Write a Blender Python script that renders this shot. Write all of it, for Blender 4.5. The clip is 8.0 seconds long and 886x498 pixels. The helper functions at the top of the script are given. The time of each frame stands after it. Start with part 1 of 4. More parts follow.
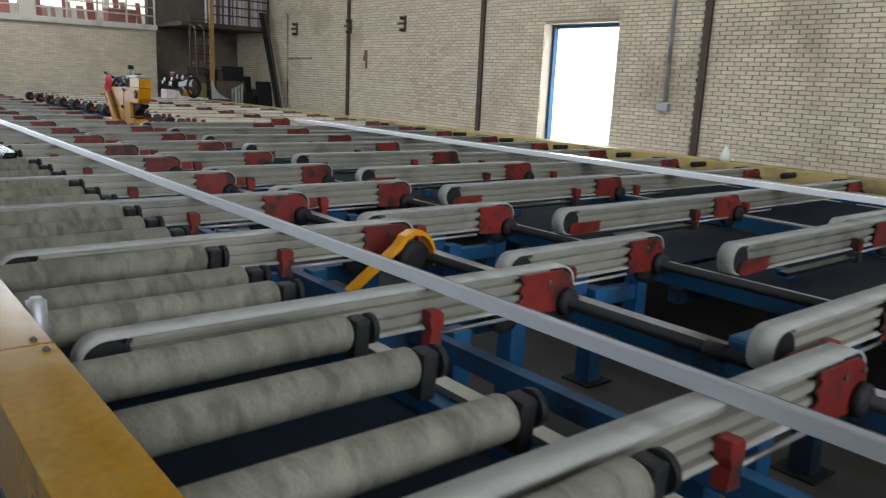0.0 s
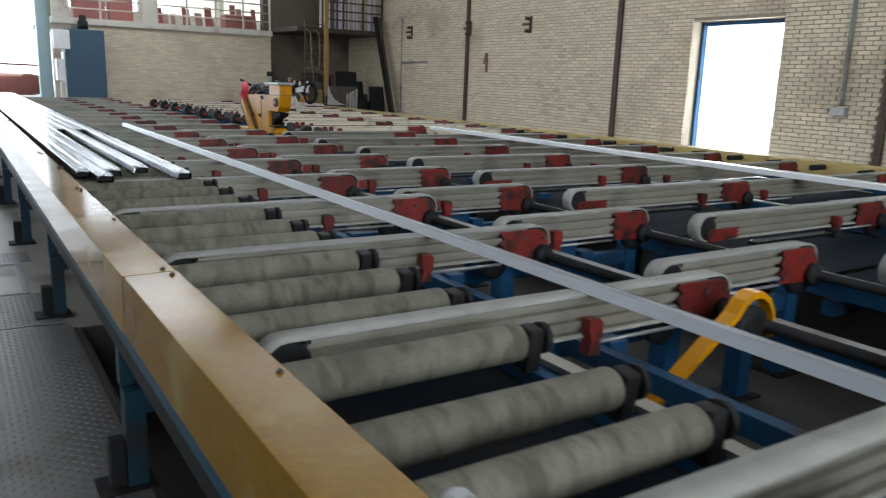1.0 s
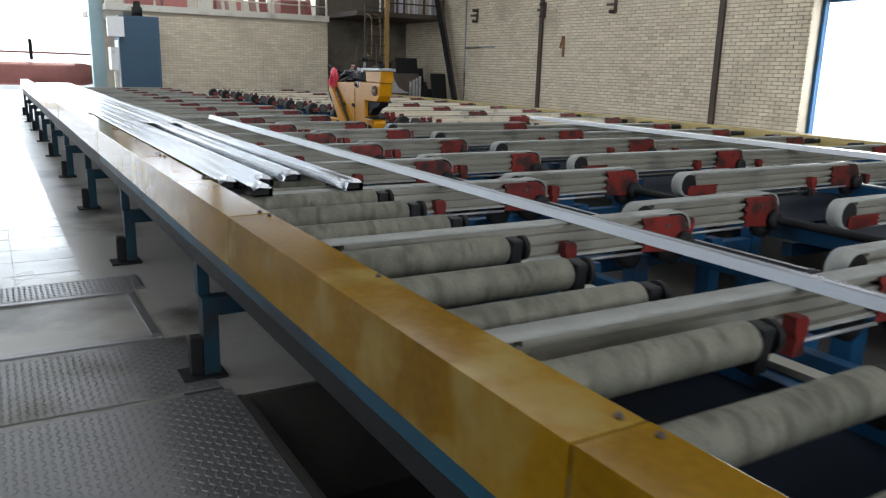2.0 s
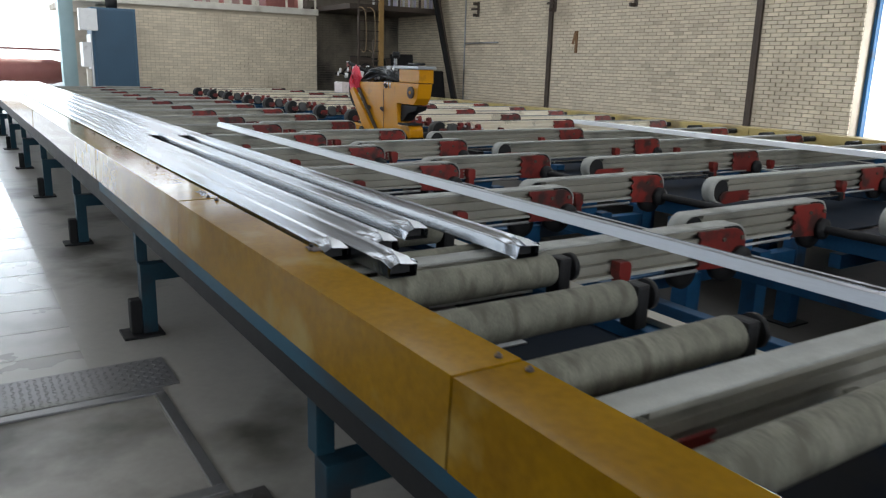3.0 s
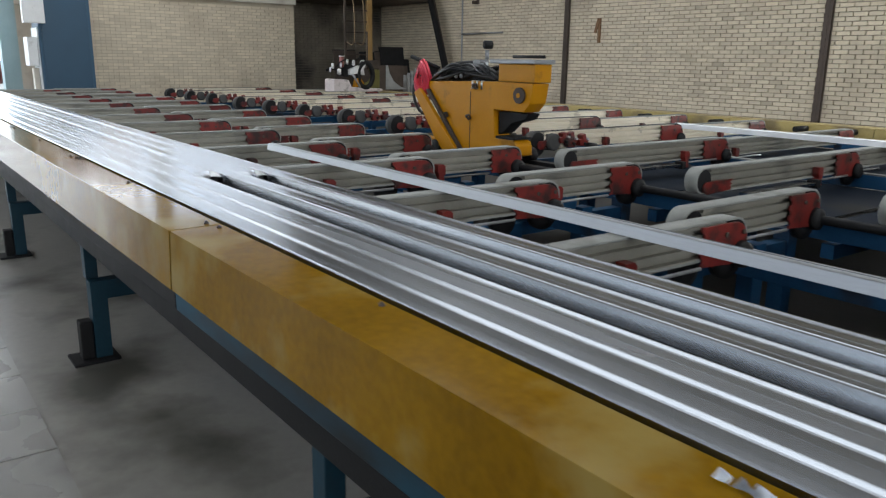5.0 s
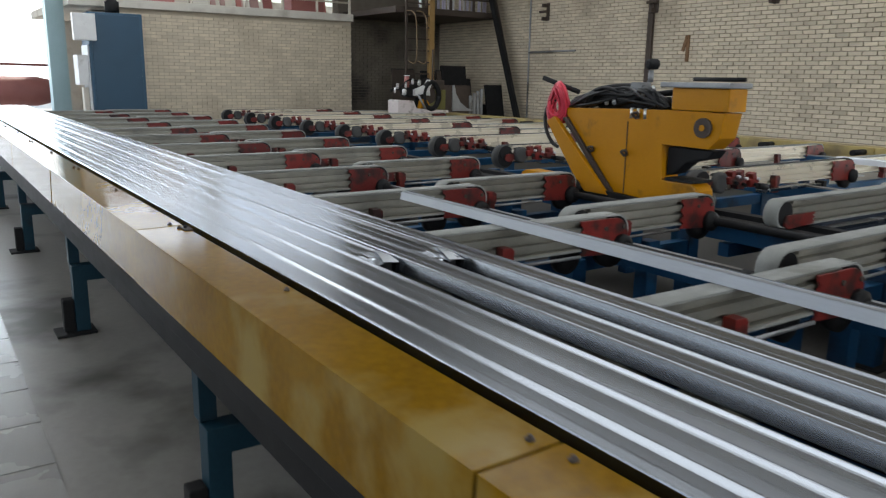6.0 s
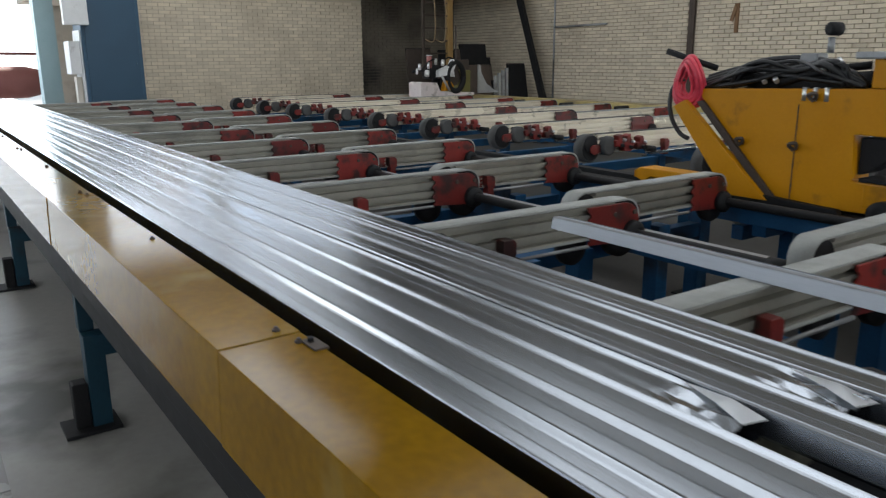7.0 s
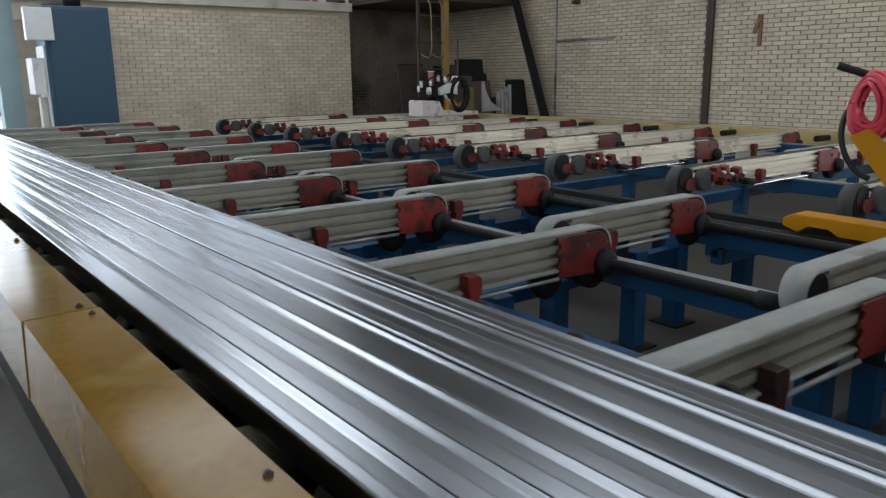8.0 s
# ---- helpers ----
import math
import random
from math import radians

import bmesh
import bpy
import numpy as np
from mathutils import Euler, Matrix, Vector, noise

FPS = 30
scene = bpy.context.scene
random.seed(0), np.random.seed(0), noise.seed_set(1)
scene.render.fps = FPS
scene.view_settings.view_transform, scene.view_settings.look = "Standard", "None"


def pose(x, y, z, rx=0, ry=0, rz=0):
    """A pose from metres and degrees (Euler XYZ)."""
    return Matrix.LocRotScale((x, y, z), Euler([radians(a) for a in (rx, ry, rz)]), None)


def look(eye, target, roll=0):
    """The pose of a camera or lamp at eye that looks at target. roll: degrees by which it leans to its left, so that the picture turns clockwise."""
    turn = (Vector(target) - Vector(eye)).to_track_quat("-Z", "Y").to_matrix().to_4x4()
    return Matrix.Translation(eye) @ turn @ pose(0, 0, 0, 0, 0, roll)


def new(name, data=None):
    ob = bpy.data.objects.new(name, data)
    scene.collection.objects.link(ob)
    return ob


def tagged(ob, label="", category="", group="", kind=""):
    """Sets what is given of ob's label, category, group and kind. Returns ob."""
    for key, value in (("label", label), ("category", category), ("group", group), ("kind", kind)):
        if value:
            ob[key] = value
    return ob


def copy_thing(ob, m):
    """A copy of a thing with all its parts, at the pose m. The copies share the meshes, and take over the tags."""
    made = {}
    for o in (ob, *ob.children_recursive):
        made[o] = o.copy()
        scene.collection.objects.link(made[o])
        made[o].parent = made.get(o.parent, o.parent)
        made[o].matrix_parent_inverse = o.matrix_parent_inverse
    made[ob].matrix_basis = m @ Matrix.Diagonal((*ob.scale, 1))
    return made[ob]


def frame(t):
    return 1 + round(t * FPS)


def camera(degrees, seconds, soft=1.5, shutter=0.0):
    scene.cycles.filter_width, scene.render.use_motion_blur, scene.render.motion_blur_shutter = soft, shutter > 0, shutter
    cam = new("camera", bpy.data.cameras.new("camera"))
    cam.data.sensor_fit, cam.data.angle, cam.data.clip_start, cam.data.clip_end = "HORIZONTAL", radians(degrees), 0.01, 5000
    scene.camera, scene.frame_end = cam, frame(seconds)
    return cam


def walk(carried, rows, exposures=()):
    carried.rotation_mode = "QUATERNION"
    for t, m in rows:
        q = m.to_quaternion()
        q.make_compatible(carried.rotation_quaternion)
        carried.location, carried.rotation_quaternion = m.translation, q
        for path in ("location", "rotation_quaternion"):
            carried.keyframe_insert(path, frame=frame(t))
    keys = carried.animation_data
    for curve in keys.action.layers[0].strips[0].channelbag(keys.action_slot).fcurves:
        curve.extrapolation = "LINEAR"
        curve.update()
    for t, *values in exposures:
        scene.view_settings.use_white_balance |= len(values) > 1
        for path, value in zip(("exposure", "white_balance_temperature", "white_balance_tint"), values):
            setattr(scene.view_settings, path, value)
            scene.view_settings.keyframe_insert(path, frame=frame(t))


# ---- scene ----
cam = camera(60.6, 8.0, soft=1.25, shutter=0.2)
PATH = [
    (0, (-0.207, -1.734, 1.474), (1.037, -0.228, 1.045), 2.7),
    (0.5, (-0.264, -1.1, 1.483), (0.911, 0.465, 1.07), 2.2),
    (1, (-0.397, -0.388, 1.461), (0.667, 1.249, 1.03), 2.1),
    (1.5, (-0.571, 0.412, 1.407), (0.41, 2.099, 0.967), 1.8),
    (2, (-0.699, 1.213, 1.389), (0.296, 2.885, 0.925), 1.6),
    (2.2, (-0.739, 1.584, 1.366), (0.269, 3.248, 0.903), 1.4),
    (3.5, (-0.672, 3.561, 1.386), (0.415, 5.171, 0.908), 1.8),
    (4, (-0.683, 4.224, 1.354), (0.429, 5.814, 0.872), 1.4),
    (5.3, (-0.645, 5.913, 1.349), (0.532, 7.458, 0.871), 0.8),
    (5.5, (-0.613, 6.232, 1.336), (0.543, 7.801, 0.883), 0.9),
    (6, (-0.562, 6.968, 1.365), (0.548, 8.573, 0.925), 1.0),
    (6.5, (-0.422, 7.698, 1.353), (0.69, 9.291, 0.879), 0.3),
    (7, (-0.388, 8.346, 1.348), (0.723, 9.935, 0.86), -0.4),
    (7.5, (-0.34, 9.061, 1.351), (0.779, 10.648, 0.874), -1.1),
    (8, (-0.225, 9.688, 1.366), (0.959, 11.236, 0.915), -0.7),
]
walk(cam, [(t, look(eye, target, roll)) for t, eye, target, roll in PATH], exposures=[(0.0, 0.22, 6750, 11), (1.2, 0.22, 6750, 11), (2.0, 0.32, 6750, 11), (4.0, 0.24, 6800, 11), (5.5, 0.24, 6800, 11), (6.3, 0.0, 6800, 11), (7.2, 0.05, 6750, 11), (8.0, -0.1, 6650, 11)])

# ---- world, sun and openings ----
world = bpy.data.worlds.new("world")
scene.world = world
world.use_nodes = True
wn = world.node_tree.nodes
sky = wn.new("ShaderNodeTexSky")
sky.sky_type, sky.sun_disc = "NISHITA", False
sky.sun_elevation, sky.sun_rotation = radians(48), radians(20)
wn["Background"].inputs["Strength"].default_value = 0.12
world.node_tree.links.new(sky.outputs[0], wn["Background"].inputs[0])
sun = new("sun", bpy.data.lights.new("sun", "SUN"))
sun.data.energy, sun.data.angle, sun.data.color = 3.0, radians(0.5), (1, 0.95, 0.86)
sun.matrix_world = look((0, 0, 20), (-4, -12, 4))


def sky_lamp(name, place, aim, wide, high, power, colour=(0.83, 0.91, 1.0)):
    """The sky's light in an opening."""
    ob = new(name, bpy.data.lights.new(name, "AREA"))
    ob.data.shape, ob.data.size, ob.data.size_y = "RECTANGLE", wide, high
    ob.data.energy, ob.data.color = power, colour
    ob.matrix_world = look(place, aim)
    return ob


# unseen roof strips between the sheets; the first follows the profiles' glints
sky_lamp("unseen_roof_lamp", (2.0, 8.0, 6.62), (2.0, 8.001, 0), 1.2, 32, 78)
# three more strips are added to brighten the walls and conveyors
sky_lamp("unseen_roof_lamp", (5.4, 11.25, 6.62), (5.4, 11.251, 0), 3.6, 10.5, 300)
sky_lamp("unseen_roof_lamp", (3.85, 20.8, 6.62), (3.85, 20.801, 0), 2.3, 5.4, 215)
sky_lamp("unseen_roof_lamp", (7.4, -1.0, 6.62), (7.4, -0.999, 0), 1.4, 14, 140)
# high windows of the west wall
sky_lamp("west_window_lamp", (-7.98, 14.4, 4.3), (0, 14.401, 3.5), 24, 3.7, 420)
# unseen south wall windows, added to light the north wall and south-facing sides
sky_lamp("unseen_south_lamp", (0.25, -9.98, 4.3), (0.25, 8, 3.5), 10.5, 3.7, 1000)
# gate, clerestory behind the gallery, and doorway
sky_lamp("gate_lamp", (-1.6, 26.6, 2.4), (-1.6, 0, 1.0), 6.4, 4.4, 260, (0.7, 0.84, 1.0))
sky_lamp("gallery_lamp", (5.5, 30.6, 4.7), (5.5, 0, 1.5), 12, 2.0, 170, (0.64, 0.79, 1.0))
sky_lamp("doorway_lamp", (12.55, 8.95, 1.5), (0, 8.95, 0.9), 1.7, 2.5, 110)


# ---- materials ----
def material(name, dark, light, rough=0.5, metal=0.0, scale=8.0, fine=90.0, bump=0.15, spread=0.25, stretch=(1, 1, 1), stain=None, stain_at=0.62, spot=1.5, vary=0.12, coat=0.0, spec=0.5):
    """A procedural surface: grain at two scales, stains, relief and a little change from piece to piece."""
    m = bpy.data.materials.new(name)
    m.use_nodes = True
    nt = m.node_tree
    n, link = nt.nodes, nt.links.new
    b = n["Principled BSDF"]
    tc, info, mp = n.new("ShaderNodeTexCoord"), n.new("ShaderNodeObjectInfo"), n.new("ShaderNodeMapping")
    mp.inputs["Scale"].default_value = stretch
    shift = n.new("ShaderNodeVectorMath")
    shift.operation = "MULTIPLY_ADD"
    link(info.outputs["Random"], shift.inputs[0])
    shift.inputs[1].default_value = (17, 31, 23)
    link(tc.outputs["Object"], shift.inputs[2])
    link(shift.outputs[0], mp.inputs[0])
    big, small = n.new("ShaderNodeTexNoise"), n.new("ShaderNodeTexNoise")
    big.inputs["Scale"].default_value, big.inputs["Detail"].default_value = scale, 5
    small.inputs["Scale"].default_value, small.inputs["Detail"].default_value = fine, 3
    link(mp.outputs[0], big.inputs[0]), link(mp.outputs[0], small.inputs[0])
    mix = n.new("ShaderNodeMix")
    mix.data_type = "FLOAT"
    mix.inputs[0].default_value = 0.35
    link(big.outputs[0], mix.inputs[2]), link(small.outputs[0], mix.inputs[3])
    ramp = n.new("ShaderNodeValToRGB")
    ramp.color_ramp.elements[0].position, ramp.color_ramp.elements[1].position = 0.5 - spread, 0.5 + spread
    ramp.color_ramp.elements[0].color, ramp.color_ramp.elements[1].color = (*dark, 1), (*light, 1)
    link(mix.outputs[0], ramp.inputs[0])
    colour = ramp.outputs[0]
    if stain:
        spots = n.new("ShaderNodeTexNoise")
        spots.inputs["Scale"].default_value, spots.inputs["Detail"].default_value = spot, 6
        link(mp.outputs[0], spots.inputs[0])
        edge = n.new("ShaderNodeMapRange")
        edge.inputs[1].default_value, edge.inputs[2].default_value = stain_at - 0.07, stain_at + 0.07
        link(spots.outputs[0], edge.inputs[0])
        over = n.new("ShaderNodeMix")
        over.data_type = "RGBA"
        link(edge.outputs[0], over.inputs[0]), link(colour, over.inputs[6])
        over.inputs[7].default_value = (*stain, 1)
        colour = over.outputs[2]
    if vary:
        tone = n.new("ShaderNodeMapRange")
        tone.inputs[3].default_value, tone.inputs[4].default_value = 1 - vary, 1 + vary
        link(info.outputs["Random"], tone.inputs[0])
        hsv = n.new("ShaderNodeHueSaturation")
        link(tone.outputs[0], hsv.inputs["Value"]), link(colour, hsv.inputs["Color"])
        colour = hsv.outputs[0]
    link(colour, b.inputs["Base Color"])
    rr = n.new("ShaderNodeMapRange")
    rr.inputs[3].default_value, rr.inputs[4].default_value = max(rough - 0.12, 0.04), min(rough + 0.12, 1)
    link(big.outputs[0], rr.inputs[0]), link(rr.outputs[0], b.inputs["Roughness"])
    b.inputs["Metallic"].default_value = metal
    b.inputs["Coat Weight"].default_value = coat
    b.inputs["Specular IOR Level"].default_value = spec
    if bump:
        bp = n.new("ShaderNodeBump")
        bp.inputs["Strength"].default_value, bp.inputs["Distance"].default_value = bump, 0.004
        link(mix.outputs[0], bp.inputs["Height"]), link(bp.outputs[0], b.inputs["Normal"])
    return m


def glow(name, colour, strength):
    m = bpy.data.materials.new(name)
    m.use_nodes = True
    b = m.node_tree.nodes["Principled BSDF"]
    b.inputs["Base Color"].default_value = (0.8, 0.8, 0.8, 1)
    b.inputs["Emission Color"].default_value, b.inputs["Emission Strength"].default_value = (*colour, 1), strength
    return m


YELLOW = material("ochre_paint", (0.17, 0.082, 0.002), (0.31, 0.165, 0.005), 0.09, 0.0, 2.2, 45, 0.05, 0.2, stain=(0.31, 0.215, 0.06), stain_at=0.6, spot=3.4, vary=0.08, spec=0.06)
DUSTYOCHRE = material("dusty_ochre_paint", (0.34, 0.25, 0.08), (0.47, 0.37, 0.15), 0.5, 0.0, 3, 60, 0.08, 0.3, stain=(0.20, 0.15, 0.07), stain_at=0.58, spot=2.0, vary=0.06)
ORANGE = material("machine_yellow_paint", (0.48, 0.195, 0.001), (0.60, 0.262, 0.003), 0.36, 0.0, 4, 70, 0.06, 0.3, stain=(0.20, 0.095, 0.012), stain_at=0.67, spot=5, vary=0.04, spec=0.3)
BLUE = material("blue_paint", (0.007, 0.05, 0.12), (0.015, 0.095, 0.21), 0.5, 0.0, 5, 80, 0.08, 0.3, spec=0.25, stain=(0.02, 0.03, 0.045), stain_at=0.6, spot=3)
# teal paint with the shade under the guard rail in its colour
TEALSHADED = material("shaded_teal_paint", (0.005, 0.028, 0.045), (0.011, 0.052, 0.078), 0.5, 0.0, 5, 80, 0.08, 0.3, spec=0.25, stain=(0.02, 0.02, 0.022), stain_at=0.6, spot=3)
TEALBLUE = material("teal_blue_paint", (0.004, 0.042, 0.075), (0.009, 0.085, 0.135), 0.5, 0.0, 5, 80, 0.1, 0.3, (1, 0.3, 1), spec=0.25, stain=(0.012, 0.016, 0.018), stain_at=0.54, spot=3)
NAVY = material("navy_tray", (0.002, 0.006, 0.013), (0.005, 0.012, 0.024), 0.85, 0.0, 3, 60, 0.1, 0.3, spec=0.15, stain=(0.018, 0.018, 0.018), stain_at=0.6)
RED = material("red_paint", (0.115, 0.009, 0.007), (0.205, 0.019, 0.013), 0.45, 0.0, 12, 90, 0.12, 0.3, stain=(0.035, 0.012, 0.010), stain_at=0.56, spot=9, vary=0.3)
ALU = material("aluminium", (0.25, 0.24, 0.20), (0.38, 0.365, 0.31), 0.42, 0.4, 6, 120, 0.06, 0.3, (1, 1, 1), stain=(0.20, 0.195, 0.17), stain_at=0.6, spot=3, vary=0.1)
MILL = material("mill_finish_aluminium", (0.255, 0.275, 0.30), (0.355, 0.375, 0.40), 0.24, 1.0, 5, 160, 0.02, 0.3, (1, 0.05, 1), vary=0.08)
DULL = material("dull_aluminium", (0.34, 0.36, 0.385), (0.45, 0.47, 0.495), 0.36, 0.75, 4, 140, 0.03, 0.3, (1, 0.1, 1), vary=0.05)
# brighter copy of the aluminium, with strong warm light in its colour
ALULIT = material("lit_aluminium", (0.70, 0.63, 0.50), (0.84, 0.77, 0.63), 0.3, 0.2, 4, 140, 0.03, 0.3, (1, 0.1, 1), vary=0.05)
# film white raised so that the sky's reflection sits in its colour
WRAP = material("white_film_aluminium", (0.78, 0.80, 0.83), (0.87, 0.885, 0.91), 0.2, 0.0, 4, 140, 0.03, 0.3, (1, 0.1, 1), vary=0.05, spec=0.7)
FOIL = material("torn_aluminium", (0.70, 0.72, 0.74), (0.85, 0.86, 0.87), 0.38, 1.0, 20, 120, 0.2, 0.3, vary=0.05)
FELT = material("grey_felt_belt", (0.22, 0.225, 0.21), (0.36, 0.365, 0.34), 0.95, 0.0, 9, 200, 0.4, 0.25, stain=(0.2, 0.2, 0.18), stain_at=0.62, spot=4)
SLEEVE = material("felt_roller_sleeve", (0.08, 0.08, 0.06), (0.20, 0.195, 0.155), 0.95, 0.0, 9, 150, 0.7, 0.2, (1.6, 0.6, 0.6), stain=(0.085, 0.082, 0.062), stain_at=0.57, spot=11)
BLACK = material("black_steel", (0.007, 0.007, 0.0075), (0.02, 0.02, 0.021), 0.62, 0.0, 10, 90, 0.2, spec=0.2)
DARKFELT = material("dark_grey_felt", (0.04, 0.04, 0.04), (0.085, 0.085, 0.082), 0.95, 0.0, 9, 200, 0.3)
RUBBER = material("black_rubber_hose", (0.008, 0.008, 0.009), (0.02, 0.02, 0.02), 0.45, 0.0, 20, 120, 0.1)
GREYSTEEL = material("grey_steel", (0.26, 0.27, 0.28), (0.42, 0.43, 0.44), 0.45, 0.5, 8, 90, 0.1, stain=(0.12, 0.11, 0.10), stain_at=0.6)
BRICK = material("cream_brick", (0.54, 0.465, 0.35), (0.71, 0.62, 0.48), 0.9, 0.0, 5, 45, 0.4, 0.3, stain=(0.47, 0.40, 0.30), stain_at=0.60, spot=0.7, vary=0.1)
MORTARPALE = material("pale_mortar", (0.42, 0.365, 0.28), (0.52, 0.455, 0.355), 0.95, 0.0, 6, 60, 0.4)
# recess mortar: soot, and the platform's shade put into the colour
MORTARSHADED = material("shaded_sooty_mortar", (0.12, 0.10, 0.08), (0.18, 0.155, 0.125), 0.95, 0.0, 6, 60, 0.4)
MORTAR = material("dark_mortar", (0.25, 0.215, 0.165), (0.35, 0.305, 0.24), 0.95, 0.0, 6, 60, 0.4)
PLASTER = material("pale_plaster", (0.52, 0.49, 0.43), (0.64, 0.61, 0.54), 0.85, 0.0, 1.5, 30, 0.15, stain=(0.42, 0.38, 0.33), stain_at=0.62)
CONCRETE = material("smooth_concrete", (0.27, 0.26, 0.235), (0.40, 0.385, 0.35), 0.42, 0.0, 1.3, 30, 0.12, 0.3, stain=(0.09, 0.085, 0.07), stain_at=0.6, spot=1.2, vary=0)
TILE = material("terrazzo_tile", (0.30, 0.295, 0.275), (0.41, 0.40, 0.375), 0.28, 0.0, 2, 160, 0.05, 0.3, stain=(0.24, 0.23, 0.21), stain_at=0.62, spot=2, vary=0.1)
# concrete darkened so that the shade under the table sits in its colour
FLOORSHADE = material("shaded_concrete", (0.026, 0.024, 0.021), (0.064, 0.058, 0.051), 0.7, 0.0, 1.5, 30, 0.15, 0.3, stain=(0.03, 0.028, 0.024), stain_at=0.58, spot=1.0, vary=0)
PLATE = material("checker_plate_steel", (0.18, 0.18, 0.185), (0.29, 0.29, 0.295), 0.38, 0.6, 3, 70, 0.1, 0.3, stain=(0.12, 0.11, 0.095), stain_at=0.62)
ROOF = material("roof_sheet", (0.46, 0.435, 0.40), (0.56, 0.53, 0.49), 0.6, 0.2, 1, 20, 0.1, vary=0)
ROOFPANEL = material("milky_roof_sheet", (0.6, 0.6, 0.6), (0.7, 0.7, 0.7), 0.6, 0.0, 1, 20, 0.1, vary=0)
RUST = material("brown_steel", (0.045, 0.033, 0.027), (0.10, 0.075, 0.06), 0.7, 0.2, 6, 60, 0.2)
PINKHOSE = material("pink_red_plastic", (0.62, 0.03, 0.06), (0.80, 0.08, 0.12), 0.35, 0.0, 10, 60, 0.05, vary=0.06)
WHITE = material("white_paint", (0.66, 0.66, 0.66), (0.80, 0.80, 0.79), 0.45, 0.0, 5, 60, 0.05, stain=(0.4, 0.38, 0.35), stain_at=0.66, spot=4)
CABINET = material("blue_grey_paint", (0.017, 0.058, 0.10), (0.026, 0.08, 0.135), 0.45, 0.0, 2, 50, 0.05, 0.3)
TEAL = material("pale_teal_paint", (0.30, 0.44, 0.46), (0.40, 0.54, 0.56), 0.5, 0.0, 3, 50, 0.05)
PINKWHITE = material("chipped_pale_pink_paint", (0.55, 0.47, 0.46), (0.70, 0.64, 0.62), 0.5, 0.0, 6, 60, 0.1, stain=(0.3, 0.25, 0.22), stain_at=0.62, spot=6)
PINKSTACK = material("dusty_pink_sheet", (0.36, 0.22, 0.20), (0.50, 0.34, 0.31), 0.7, 0.0, 3, 50, 0.2, vary=0.3)
MAROON = material("faded_red_paint", (0.30, 0.10, 0.09), (0.42, 0.16, 0.14), 0.6, 0.0, 3, 50, 0.1, vary=0.2)
VIOLET = material("lilac_wrapped_profile", (0.42, 0.38, 0.52), (0.66, 0.64, 0.74), 0.4, 0.2, 3, 50, 0.1, vary=0.35)
SHELL = material("bare_block_wall", (0.26, 0.24, 0.21), (0.36, 0.34, 0.30), 0.9, 0.0, 1.5, 30, 0.2)
# soot stains over a base darkened for the platform's shade
SOOTSHADED = material("shaded_sooty_brick", (0.15, 0.128, 0.10), (0.23, 0.20, 0.155), 0.95, 0, 3, 40, 0.4, stain=(0.05, 0.045, 0.04), stain_at=0.53, spot=0.8)
ASPHALT = material("pale_yard", (0.66, 0.65, 0.62), (0.76, 0.75, 0.72), 0.9, 0.0, 1, 20, 0.2, vary=0)
DAY = glow("hazy_daylight", (0.86, 0.94, 1.0), 2.5)


# ---- building blocks ----
def box(x0, x1, y0, y1, z0, z1, bevel=0.0, bm=None):
    bm = bm or bmesh.new()
    c = [bm.verts.new((x, y, z)) for z in (z0, z1) for y in (y0, y1) for x in (x0, x1)]
    fs = [bm.faces.new([c[i] for i in f]) for f in ((0, 2, 3, 1), (4, 5, 7, 6), (0, 1, 5, 4), (2, 6, 7, 3), (0, 4, 6, 2), (1, 3, 7, 5))]
    if bevel:
        es = list({e for f in fs for e in f.edges})
        bmesh.ops.bevel(bm, geom=es, offset=bevel, segments=2, affect="EDGES", profile=0.6)
    return bm


def rod(a, b, r, sides=14, bm=None, r2=None):
    """A closed cylinder or cone from a to b."""
    bm = bm or bmesh.new()
    a, b = Vector(a), Vector(b)
    q = (b - a).to_track_quat("Z", "Y")
    rings = []
    for p, rad in ((a, r), (b, r if r2 is None else r2)):
        rings.append([bm.verts.new(p + q @ Vector((rad * math.cos(2 * math.pi * i / sides), rad * math.sin(2 * math.pi * i / sides), 0))) for i in range(sides)])
    for i in range(sides):
        j = (i + 1) % sides
        f = bm.faces.new((rings[0][i], rings[0][j], rings[1][j], rings[1][i]))
        f.smooth = True
    bm.faces.new(rings[0][::-1]), bm.faces.new(rings[1])
    return bm


def turned(a, b, outline, sides=20, bm=None):
    """A turned piece on the axis a-b; outline: (share of the way, radius)."""
    bm = bm or bmesh.new()
    a, b = Vector(a), Vector(b)
    q = (b - a).to_track_quat("Z", "Y")
    rings = [[bm.verts.new(a.lerp(b, u) + q @ Vector((r * math.cos(2 * math.pi * i / sides), r * math.sin(2 * math.pi * i / sides), 0))) for i in range(sides)] for u, r in outline]
    for lo, hi in zip(rings, rings[1:]):
        for i in range(sides):
            f = bm.faces.new((lo[i], lo[(i + 1) % sides], hi[(i + 1) % sides], hi[i]))
            f.smooth = True
    bm.faces.new(rings[0][::-1]), bm.faces.new(rings[-1])
    return bm


